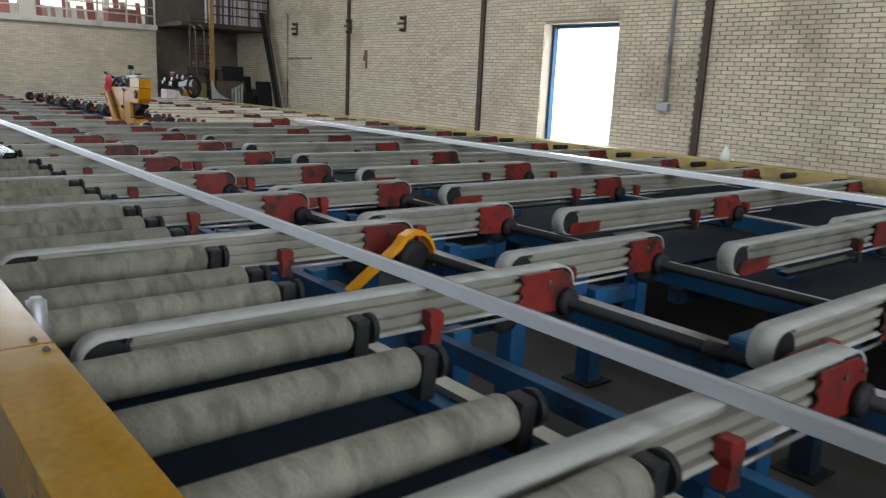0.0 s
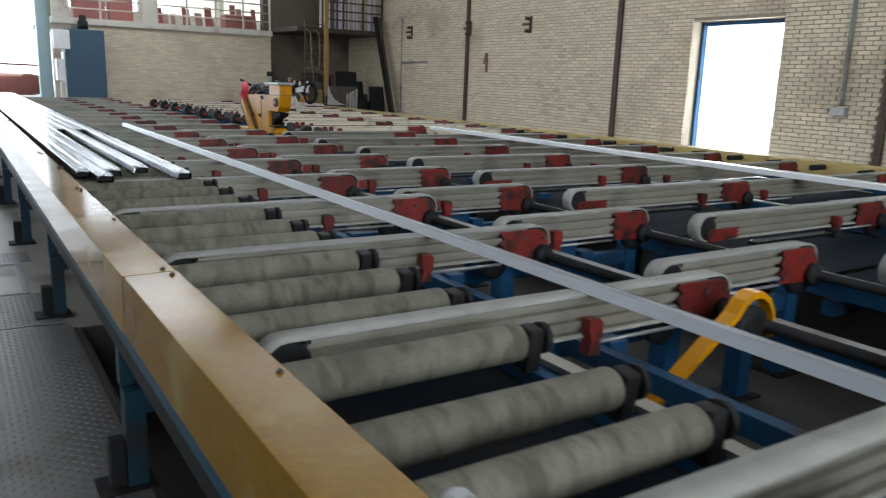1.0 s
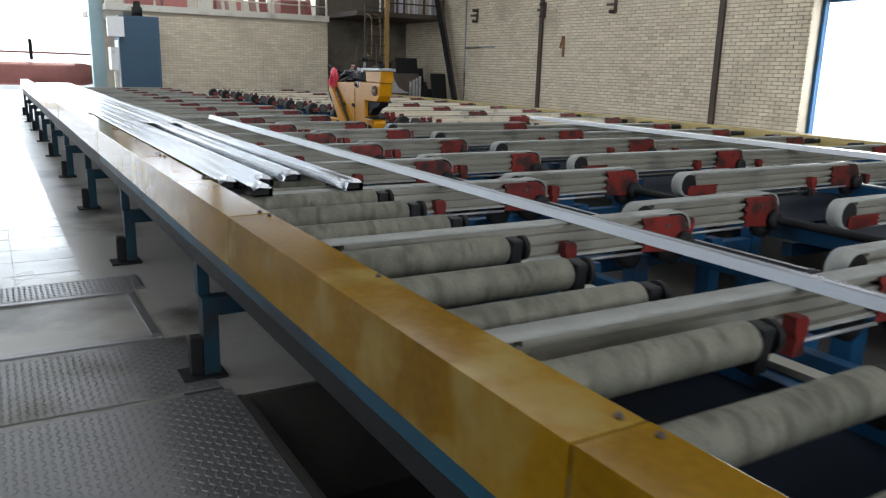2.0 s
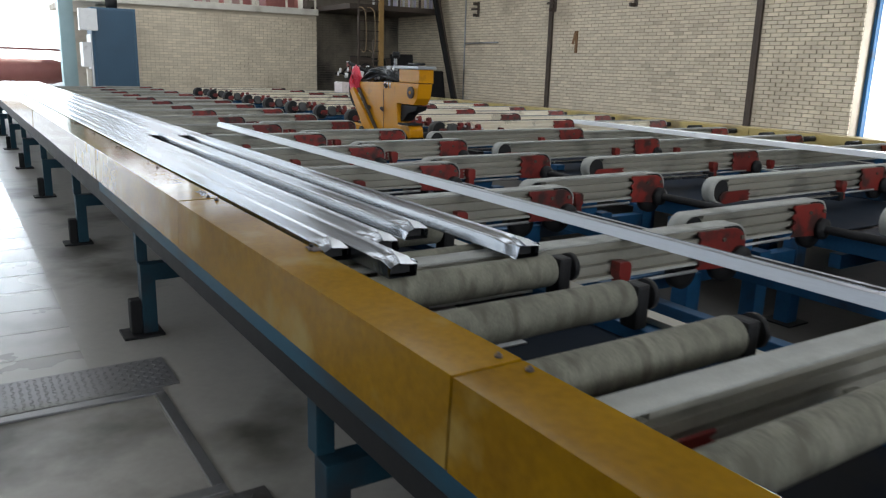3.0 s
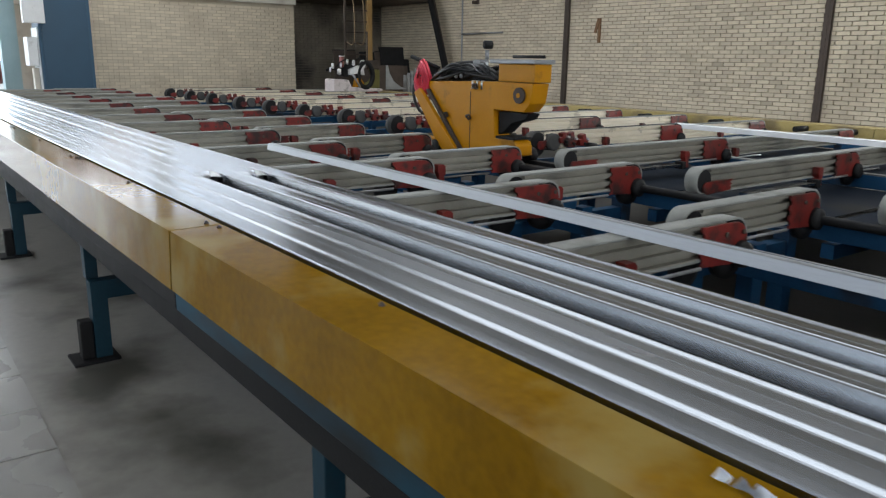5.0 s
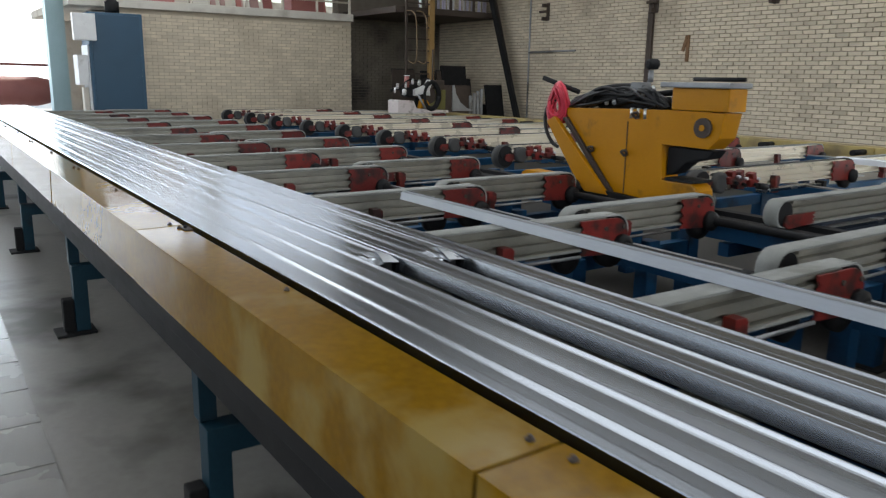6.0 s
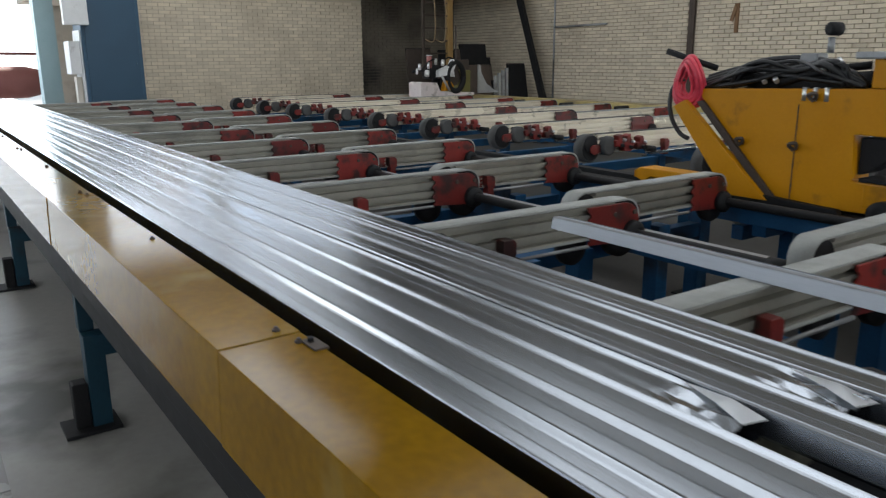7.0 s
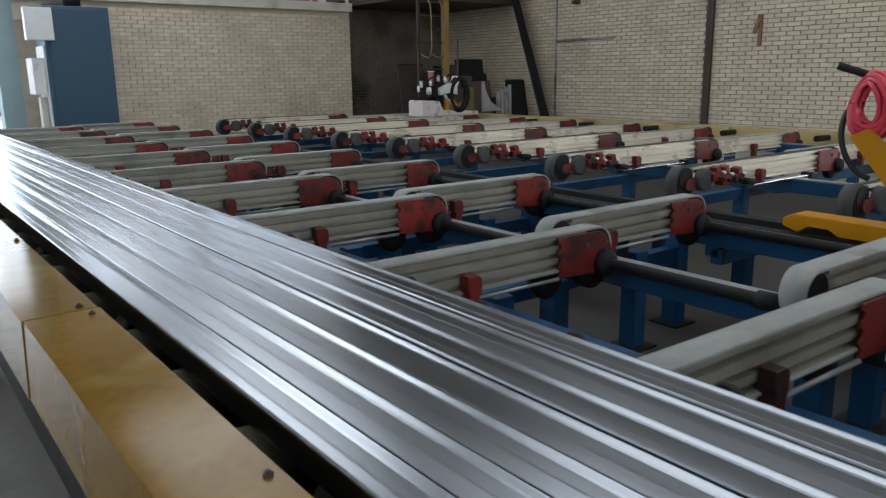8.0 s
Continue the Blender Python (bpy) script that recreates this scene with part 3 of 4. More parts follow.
part("vessel", turned((-2.5, 0, 0.9), (2.7, 0, 0.9), [(0, 0.1), (0.03, 0.28), (0.08, 0.34), (0.92, 0.34), (0.97, 0.28), (1, 0.1)], 24), MAROON, tank)
for x in (-1.6, 1.2):
    part("saddle", box(x - 0.08, x + 0.08, -0.35, 0.35, 0, 0.62), RUST, tank)
part("pipe", rod((-2.4, 0, 1.55), (2.7, 0, 1.5), 0.03), MAROON, tank)
part("valve", rod((0.9, 0, 1.3), (0.9, 0, 1.9), 0.05), BLACK, tank)

# ---- the cooling table ----
# near guard rail in sheet lengths
rail = thing("guard_rail", "ochre painted sheet steel guard rail along the table", "guard rail")
sheet = mesh_of("cover", prism([(-0.005, 0.668), (0.002, 0.85), (0.160, 0.852), (0.160, 0.80), (0.154, 0.80), (0.154, 0.844), (0.009, 0.842), (0.002, 0.668)], "y", 0.004, 1.896, 0.0015), YELLOW)
for i in range(-5, 12):
    y = 0.1 + i * 1.9
    ob = part("cover", sheet, YELLOW, rail)
    ob.location = (rng.uniform(-0.002, 0.002), y, rng.uniform(-0.001, 0.001))
bolt = mesh_of("bolt", turned((0, 0, 0), (0, 0, 0.010), [(0, 0.008), (0.5, 0.008), (0.51, 0.005), (1, 0.004)], 6), RUST)
for i in range(-5, 12):
    for dx, dy in ((0.125, 0.03), (0.135, -0.05)):
        part("bolt", bolt, GREYSTEEL, rail).location = (dx, 0.1 + i * 1.9 + dy, 0.851)
    part("bolt", bolt, GREYSTEEL, rail).location = (0.14, 0.1 + i * 1.9 + 0.95, 0.851)

single("guide_roller", turned((0.196, 0.455, 0.66), (0.196, 0.455, 0.862), [(0, 0.02), (0.02, 0.026), (0.95, 0.026), (0.97, 0.016), (1, 0.016)], 16), GREYSTEEL, "short upright grey steel guide roller inside the guard rail", "guide roller")
scrap = thing("foil_scrap", "small crumpled bright aluminium scrap lying on the guard rail", "scrap", at=(0.118, 5.895, 0.853))
for i in range(4):
    rs = random.Random(50 + i)
    bm = bmesh.new()
    pts = [(rs.uniform(-0.006, 0.006) + dx, rs.uniform(-0.006, 0.006) + dy + 0.024 * (i - 1.5), dz + rs.uniform(0, 0.004)) for dx, dy, dz in ((-0.009, -0.012, 0.002), (0.008, -0.011, 0.003), (0.010, 0.012, 0.006), (-0.007, 0.013, 0.002))]
    vs = [bm.verts.new(p) for p in pts]
    bm.faces.new(vs[:3]), bm.faces.new((vs[0], vs[2], vs[3]))
    bmesh.ops.solidify(bm, geom=bm.faces[:], thickness=0.001)
    part("flake", bm, MILL, scrap)
for y in (4.86, 9.52):
    clip = thing("rail_clip", "small dark steel clip on the inner edge of the guard rail", "clip", "rail clips", at=(0.15, y, 0.853))
    part("plate", box(-0.012, 0.016, -0.03, 0.03, 0.0, 0.004, 0.001), RUST, clip)
    part("screw", rod((0.0, 0.012, 0.004), (0.0, 0.012, 0.012), 0.006, 6), BLACK, clip)

frame_near = thing("roller_table", "blue steel roller table frame on bracketed legs", "frame")
part("top_beam", box(0.006, 0.12, -9, 7.7, 0.605, 0.70, 0.004), TEALBLUE, frame_near)
part("top_beam", box(0.006, 0.12, 7.704, 22.2, 0.605, 0.70, 0.004), BLACK, frame_near, "near-black beam")
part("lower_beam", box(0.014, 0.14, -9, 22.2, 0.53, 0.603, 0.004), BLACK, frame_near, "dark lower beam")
part("inner_beam", box(1.04, 1.12, -9, 22.2, 0.50, 0.60, 0.004), BLUE, frame_near)
part("guide_strip", box(1.10, 1.16, -9, 22.2, 0.603, 0.625, 0.002), ALU, frame_near, "bare aluminium guide strip")
# legs and stubs take the teal darkened for shade
leg_mesh = mesh_of("leg", prism([(0.005, 0.0), (0.075, 0.0), (0.075, 0.285), (0.42, 0.285), (0.42, 0.37), (0.005, 0.37)], "y", -0.04, 0.04, 0.004), TEALSHADED)
stub_mesh = mesh_of("stub", box(0.004, 0.056, -0.03, 0.03, 0.372, 0.529, 0.003), TEALSHADED)
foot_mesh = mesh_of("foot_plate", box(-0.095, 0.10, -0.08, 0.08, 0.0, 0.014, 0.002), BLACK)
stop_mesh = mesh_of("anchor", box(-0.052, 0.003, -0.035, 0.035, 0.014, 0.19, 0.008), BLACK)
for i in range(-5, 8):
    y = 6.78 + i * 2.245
    leg = part("leg", leg_mesh, TEALSHADED, frame_near)
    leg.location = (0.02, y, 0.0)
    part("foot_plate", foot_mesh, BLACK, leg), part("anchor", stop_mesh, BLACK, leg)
    part("stub", stub_mesh, TEALSHADED, frame_near).location = (0.02, y + 0.05, 0)
    part("cross_beam", box(0.442, 1.04, y - 0.03, y + 0.03, 0.29, 0.365, 0.003), BLUE, frame_near)
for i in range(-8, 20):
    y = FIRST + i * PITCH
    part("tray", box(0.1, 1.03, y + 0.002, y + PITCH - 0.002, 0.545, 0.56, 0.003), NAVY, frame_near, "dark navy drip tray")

for y0, y1 in ((4.89, 5.03), (4.56, 4.67)):
    part("drip_pad", box(0.58, 0.72, y0, y1, 0.5605, 0.566, 0.002), GREYSTEEL, frame_near, "pale grey pad on the tray")

# rollers
roller0 = thing("table_roller", "felt sleeved conveyor roller, dirty grey-white", "roller", "table rollers")
part("sleeve", turned((0.19, 0, 0.702), (0.985, 0, 0.702), [(0, 0.046), (0.01, 0.055), (0.02, 0.058), (0.3, 0.0585), (0.7, 0.0575), (0.98, 0.058), (0.99, 0.055), (1, 0.046)], 28), SLEEVE, roller0)
part("shaft", rod((0.14, 0, 0.702), (1.09, 0, 0.702), 0.016), BLACK, roller0)
part("bearing", box(1.0, 1.055, -0.035, 0.035, 0.60, 0.745, 0.012), BLACK, roller0, "black bearing block")
part("sprocket", rod((1.06, 0, 0.702), (1.08, 0, 0.702), 0.05, 18), BLACK, roller0)
part("bearing", box(0.145, 0.18, -0.03, 0.03, 0.65, 0.74, 0.008), BLACK, roller0)
for i in range(-4, 19):
    for n, off in enumerate((-0.165, 0.225, 0.61)):
        m = pose(rng.uniform(0.012, 0.02), FIRST + i * PITCH + off + rng.uniform(-0.006, 0.006), rng.uniform(-0.002, 0.002), rng.uniform(0, 12))
        if i == -4 and n == 0:
            roller0.matrix_world = m
        else:
            copy_thing(roller0, m)


# belt conveyors
def belt_path(x0, x1, zc, r, thick, n=10):
    """Outline of an endless belt round two pulleys, outer then inner."""
    def loop(rad):
        pts = [(x0 + rad * math.cos(a), zc + rad * math.sin(a)) for a in (math.pi * 1.5 - math.pi * k / n for k in range(n + 1))]
        pts += [(x1 + rad * math.cos(a), zc + rad * math.sin(a)) for a in (math.pi * 0.5 - math.pi * k / n for k in range(n + 1))]
        return pts
    return loop(r + thick), loop(r)


def belt_mesh(x0, x1, zc, r, wide, thick=0.008):
    bm = bmesh.new()
    outer, inner = belt_path(x0, x1, zc, r, thick)
    rows = [[bm.verts.new((p[0], y, p[1])) for p in pts] for pts, y in ((outer, -wide / 2), (outer, wide / 2), (inner, wide / 2), (inner, -wide / 2))]
    n = len(outer)
    for a, b in ((0, 1), (1, 2), (2, 3), (3, 0)):
        for i in range(n):
            j = (i + 1) % n
            bm.faces.new((rows[a][i], rows[a][j], rows[b][j], rows[b][i])).smooth = a in (0, 2)
    return bm


def ribbed_body(x0, x1, z0, z1, half):
    """An extruded aluminium conveyor body with long grooves in its sides."""
    h = z1 - z0
    side = [(half, 0), (half, 0.10), (half * 0.35, 0.12), (half * 0.35, 0.21), (half * 0.9, 0.23), (half * 0.9, 0.40), (half * 0.3, 0.42), (half * 0.3, 0.52), (half, 0.54), (half, 0.74), (half * 0.3, 0.76), (half * 0.3, 0.88), (half * 1.08, 0.9), (half * 1.08, 1.0)]
    return prism([(p, z0 + q * h) for p, q in side] + [(-p, z0 + q * h) for p, q in reversed(side)], "x", x0, x1)


def end_plate(x0, x1, z0, z1, y0, y1, right=True):
    """A painted side plate, rounded at its outer end."""
    r = (z1 - z0) * 0.5
    c = (x1 - r, (z0 + z1) / 2)
    d = (z1 - z0) / 7
    pts = [(x0, z0 + 0.015)] + [(x0 + (0.018 if k % 2 else 0.0), z0 + d * (k + 0.25 + 0.5 * j)) for k in range(1, 7) for j in (0, 1)] + [(x0, z1)]
    pts += [(c[0] + r * math.sin(a), z1 - r + r * math.cos(a)) for a in (k * math.pi / 12 for k in range(9))]
    pts += [(x1 - 0.045, z0)]
    if not right:
        pts = [(x0 + x1 - p[0], p[1]) for p in pts]
    return prism(pts, "y", y0, y1, 0.003)


TOP = 0.74


def conveyor(label, group, x0, x1, skin=ALU, felt=FELT, plate_l=0.28, plate_r=0.35, bracket=(), big=False, strip=None, top=TOP):
    """A narrow belt conveyor along x: grooved body, felt belt on two pulleys, red plates."""
    c = thing("belt_conveyor", label, "conveyor", group)
    r = 0.072
    zc = top - r - 0.008
    part("body", ribbed_body(x0 + 0.07, x1 - 0.07, zc - 0.08, top - 0.012, 0.036), skin, c)
    part("belt", belt_mesh(x0, x1, zc, r, 0.032 if big else 0.09), felt, c)
    for x in (x0, x1):
        part("pulley", rod((x, -0.043, zc), (x, 0.043, zc), r - 0.001, 20), BLACK, c)
    for s in (-1, 1):
        y0, y1 = (-0.058, -0.046) if s < 0 else (0.046, 0.056)
        short = 0.0 if s < 0 else 0.05
        part("end_plate", end_plate(x1 - plate_r + 0.05, x1 + 0.064 - short, zc - 0.115, zc + 0.066 - short, y0, y1), RED, c, "red side plate")
        part("end_plate", end_plate(x0 - 0.02, x0 - 0.02 + plate_l, zc - 0.085, zc - 0.005, y0, y1, False), RED, c, "red side plate")
    for dx in (0.03, -0.09):
        part("bolt", rod((x1 + dx, -0.066, zc + 0.02), (x1 + dx, -0.058, zc + 0.02), 0.011, 6), RUST, c)
    part("hub", turned((x1 + 0.02, -0.1, zc - 0.075), (x1 + 0.02, -0.059, zc - 0.075), [(0, 0.03), (0.3, 0.055), (1, 0.06)], 18), BLACK, c)
    part("sprocket", turned((x1 - 0.02, -0.04, zc - 0.085), (x1 - 0.02, 0.005, zc - 0.085), [(0, 0.06), (0.08, 0.098), (0.92, 0.098), (1, 0.06)], 24), BLACK, c, "black drive pulley below the plate")
    for bx in bracket:
        part("bracket", prism([(bx - 0.03, zc - 0.14), (bx + 0.03, zc - 0.14), (bx + 0.022, zc - 0.09), (bx + 0.035, zc - 0.07), (bx + 0.035, zc - 0.02), (bx + 0.02, zc - 0.005), (bx - 0.03, zc - 0.005), (bx - 0.03, zc - 0.05), (bx - 0.02, zc - 0.08)], "y", -0.085, -0.034, 0.004), RED, c, "red mounting bracket")
        part("tie_rod", rod((bx + 0.03, -0.06, zc - 0.1), (bx + 0.45, -0.06, zc - 0.1), 0.008, 8), GREYSTEEL, c)
    if big:
        part("drive_pulley", turned((x0, -0.03, zc - 0.035), (x0, 0.05, zc - 0.035), [(0, 0.08), (0.02, 0.112), (0.98, 0.112), (1, 0.08)], 26), DARKFELT, c, "large dark grey drive pulley")
        part("drive_disc", turned((x0 + 0.01, -0.034, zc - 0.035), (x0 + 0.01, -0.031, zc - 0.035), [(0, 0.096), (1, 0.098)], 22), BLACK, c, "black pulley disc")
        part("idler", turned((x0 + 0.17, -0.085, zc - 0.02), (x0 + 0.17, 0.04, zc - 0.02), [(0, 0.06), (0.05, 0.078), (0.95, 0.078), (1, 0.06)], 20), DARKFELT, c, "dark idler drum")
        rc = random.Random(31)
        for dx, hz, tall in ((0.27, 0.02, 0.05), (0.37, 0.0, 0.07), (0.52, -0.01, 0.055)):
            w = 0.05
            part("clamp", prism([(x0 + dx - w, zc + hz - tall), (x0 + dx + w * 0.6, zc + hz - tall * 1.1), (x0 + dx + w * 1.3, zc + hz - tall * 0.2), (x0 + dx + w * 0.5, zc + hz + tall * 0.4), (x0 + dx + w * 0.3, zc + hz + tall), (x0 + dx - w * 0.6, zc + hz + tall * 0.8), (x0 + dx - w * 0.5, zc + hz + 0.1 * tall), (x0 + dx - w * 1.2, zc + hz)], "y", -0.11 - 0.02 * rc.random(), -0.05, 0.006), RED, c, "red clamp casting")
            part("clamp_bolt", rod((x0 + dx - 0.01, -0.15, zc + hz - 0.04), (x0 + dx + 0.01, -0.115, zc + hz - 0.035), 0.014, 8), BLACK, c)
            part("clamp_nut", rod((x0 + dx + 0.03, -0.14, zc + hz + 0.005), (x0 + dx + 0.03, -0.11, zc + hz + 0.005), 0.012, 6), FOIL, c, "bright nut")
        part("clamp_lever", rod((x0 + 0.56, -0.12, zc - 0.06), (x0 + 0.68, -0.12, zc - 0.075), 0.025, 10), BLACK, c)
    if strip:
        part("return_strip", box(strip[0], strip[1], -0.12, -0.06, zc - 0.12, zc - 0.095, 0.004), MILL, c, "bright aluminium strip below the belt")
        part("strip_end", box(strip[1], strip[1] + 0.05, -0.13, -0.05, zc - 0.14, zc - 0.08, 0.006), BLACK, c)
    return c


UNEVEN = {-1: -0.08, -2: -0.08, -3: -0.08}          # wider spacing at the south end


def row(first, offset, ks, skew=0.0):
    for n, k in enumerate(ks):
        m = pose(rng.uniform(-0.012, 0.012), FIRST + k * PITCH + offset + UNEVEN.get(k, 0.0) + rng.uniform(-0.01, 0.01), rng.uniform(-0.002, 0.002), 0, 0, skew + rng.uniform(-0.15, 0.15))
        if n == 0:
            first.matrix_world = m
        else:
            copy_thing(first, m)


row(conveyor("narrow felt belt conveyor with red end plates between the rollers", "first row of belt conveyors", 0.34, 2.17, plate_r=0.30, bracket=(1.47,)), 0.0, range(-3, 19), -0.8)
row(conveyor("short belt conveyor with grey felt belt and red end plates", "second row of belt conveyors", 2.16, 3.16, plate_r=0.28, bracket=(2.46,)), 0.19, range(-3, 19))
row(conveyor("long belt conveyor with pale grooved body and red clamps", "third row of belt conveyors", 3.38, 5.28, plate_l=0.30, bracket=(4.72,), strip=(3.75, 4.6), top=0.735), -0.16, range(-3, 9))
# far rows use the lit copy: their bright gleam is in the colour
row(conveyor("long belt conveyor with large grey drive pulley and red clamps", "far third row of belt conveyors", 4.12, 6.15, skin=ALULIT, felt=DARKFELT, plate_l=0.12, bracket=(5.0,), big=True, strip=(4.75, 5.6), top=0.745), -0.22, range(9, 19))
row(conveyor("belt conveyor with pale grooved body reaching the far guard rail", "fourth row of belt conveyors", 5.35, 8.3, bracket=(6.0,), top=0.66), 0.17, range(-3, 9))
row(conveyor("belt conveyor with pale grooved body reaching the far guard rail", "far fourth row of belt conveyors", 6.2, 8.3, skin=ALULIT, bracket=(6.6, 7.4), top=0.68), 0.12, range(9, 19))

# drip sheets below the near conveyors, extended near-black to deepen the shade there
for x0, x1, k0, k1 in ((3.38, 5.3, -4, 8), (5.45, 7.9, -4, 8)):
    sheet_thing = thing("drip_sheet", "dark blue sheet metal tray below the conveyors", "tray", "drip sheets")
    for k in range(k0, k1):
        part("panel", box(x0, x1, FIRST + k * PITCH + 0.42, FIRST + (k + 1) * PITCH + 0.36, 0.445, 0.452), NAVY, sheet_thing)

# shafts, long beams and posts beneath the conveyors
def shaft(x, z, y0, y1):
    s = thing("drive_shaft", "dark drive shaft along the conveyor ends", "shaft", "drive shafts")
    part("tube", rod((x, y0, z), (x, y1, z), 0.024), BLACK, s)
    for k in range(int((y1 - y0) / PITCH)):
        part("coupling", rod((x, y0 + 0.5 + k * PITCH, z), (x, y0 + 0.58 + k * PITCH, z), 0.034), BLACK, s)


shaft(2.19, 0.585, -3.2, 20.9), shaft(3.18, 0.585, -3.2, 20.9)
under = thing("conveyor_frame", "blue steel understructure of the belt conveyors", "frame")
for x, z in ((2.32, 0.55), (3.28, 0.56), (5.35, 0.55), (8.0, 0.55)):
    part("long_beam", box(x, x + 0.08, -5, 21.5, z - 0.1, z, 0.004), BLUE, under)
    part("capping", box(x + 0.005, x + 0.075, -5, 21.5, z + 0.001, z + 0.012, 0.002), GREYSTEEL, under, "pale grey top flange")
for x0, x1, y0, y1 in ((4.05, 4.13, 9.4, 21.5), (1.62, 1.68, -5, 21.5)):
    part("long_beam", box(x0, x1, y0, y1, 0.40, 0.48, 0.004), BLUE, under)
post = mesh_of("post", box(-0.045, 0.045, -0.045, 0.045, 0.0, 0.5, 0.004), BLUE)
foot = mesh_of("foot", box(-0.09, 0.09, -0.09, 0.09, 0.0, 0.012), BLACK)
cross = mesh_of("cross_beam", box(1.16, 3.2, -0.035, 0.035, 0.36, 0.44, 0.003), BLUE)
cross_far = mesh_of("cross_beam", box(3.3, 8.0, -0.035, 0.035, 0.36, 0.44, 0.003), BLUE)
disc = mesh_of("tension_wheel", turned((0, -0.025, 0), (0, 0.025, 0), [(0, 0.05), (0.1, 0.08), (0.9, 0.08), (1, 0.05)], 22), BLACK)
gear = mesh_of("motor_housing", box(0.0, 0.42, -0.07, 0.07, -0.1, 0.06, 0.02), BLUE)
for k in range(-3, 19):
    y = FIRST + k * PITCH
    for x, dy in ((1.72, 0.06), (2.06, 0.08), (2.75, 0.2), (3.23, 0.3), (4.1, -0.1), (5.4, 0.1), (8.04, 0.1)):
        p = part("post", post, BLUE, under)
        p.location = (x, y + dy, 0)
        part("foot", foot, BLACK, p)
    part("cross_beam", cross, BLUE, under).location = (0, y + 0.3, 0)
    part("cross_beam", cross_far, BLUE, under).location = (0, y + 0.1, 0)
    part("tension_wheel", disc, BLACK, under).location = (1.95, y + 0.03, 0.53)
    part("motor_housing", gear, BLUE, under, "blue painted housing").location = (2.3, y + 0.28, 0.56)

track = thing("puller_track", "dark steel track on which the puller runs", "track")
part("rail", box(3.42, 3.50, 9.0, 21.6, 0.48, 0.56, 0.004), BLACK, track)
part("rail", box(3.66, 3.74, 9.0, 21.6, 0.48, 0.56, 0.004), BLACK, track)
for k in range(10):
    part("sleeper", box(3.3, 3.95, 9.3 + k * 1.3, 9.38 + k * 1.3, 0.40, 0.48), BLUE, track)
    part("support", box(3.57, 3.66, 9.3 + k * 1.3, 9.38 + k * 1.3, 0, 0.40), BLUE, track)

far_rail = thing("far_guard_rail", "ochre painted guard rail along the far side of the table", "guard rail")
far_sheet = mesh_of("cover", prism([(8.75, 0.42), (8.75, 0.645), (9.05, 0.645), (9.05, 0.42)], "y", 0.004, 1.896, 0.003), DUSTYOCHRE)
for i in range(-4, 11):
    part("cover", far_sheet, DUSTYOCHRE, far_rail).location = (0, 0.1 + i * 1.9, 0)
for i in range(-4, 13):
    part("stand", box(8.85, 8.95, 0.9 + i * 1.6, 1.0 + i * 1.6, 0, 0.42), BLUE, far_rail)
roll = mesh_of("end_roller", rod((8.45, 0, 0.59), (8.72, 0, 0.59), 0.035), BLACK)
for i in range(-4, 32):
    part("end_roller", roll, BLACK, far_rail, "dark end roller").location = (0, 0.2 + i * 0.6, 0)

# ---- aluminium lengths on the table ----
def length(name, label, group, outline, place, y0, y1, turn=0.0, crumple=(0.0, 0.0), seed=1, mat=MILL):
    """An extruded length along y whose sawn end is squeezed and torn by the puller's jaw."""
    rn = random.Random(seed)
    t = thing(name, label, "aluminium profile", group, at=place)
    t.rotation_euler = (0, 0, turn)
    ys = [y0 + 0.02 * k for k in range(9)] + [y0 + 0.3, y0 + 1.0]
    while ys[-1] < y1 - 1.5:
        ys.append(ys[-1] + 1.3)
    ys.append(y1)
    bm = bmesh.new()
    wide = max(p[0] for p in outline)
    rings = []
    for y in ys:
        near = max(0.0, 1 - (y - y0) / 0.17) if crumple[0] else 0.0
        ring = []
        for px, pz in outline:
            dz = -near * crumple[0] * (0.5 + 0.5 * math.sin(px / wide * 9 + y * 40)) * (1 if pz > 0.02 else 0)
            dx = near * crumple[1] * math.sin(pz * 90 + y * 30)
            ring.append(bm.verts.new((px + dx + near * rn.uniform(-0.0015, 0.0015), y, pz + dz + near * rn.uniform(-0.001, 0.001))))
        rings.append(ring)
    n = len(outline)
    for lo, hi in zip(rings, rings[1:]):
        for i in range(n):
            bm.faces.new((lo[i], lo[(i + 1) % n], hi[(i + 1) % n], hi[i]))
    bm.faces.new(rings[-1])
    part("body", bm, mat, t)
    if crumple[0]:
        # black face just inside the end paints the shade of the hollow
        bm = bmesh.new()
        inner = [(wide / 2 + (p[0] - wide / 2) * 0.8, 0.024 + (p[1] - 0.024) * 0.72) for p in outline]
        vs = [bm.verts.new((p[0], y0 + 0.03, p[1] * 0.8)) for p in inner]
        bm.faces.new(vs)
        part("bore", bm, BLACK, t, "black face standing for the shaded hollow of the sawn end")
        bm = bmesh.new()
        p0, p1, p2, p3, p4 = (bm.verts.new(c) for c in ((0.034, y0 - 0.004, 0.044), (0.086, y0 - 0.014, 0.041), (0.056, y0 + 0.06, 0.050), (0.088, y0 + 0.05, 0.051), (0.08, y0 + 0.14, 0.0515)))
        bm.faces.new((p0, p1, p3, p2)), bm.faces.new((p2, p3, p4))
        bmesh.ops.solidify(bm, geom=bm.faces[:], thickness=0.002)
        part("torn_lip", bm, FOIL, t, "bright torn lip at the sawn end")
    return t


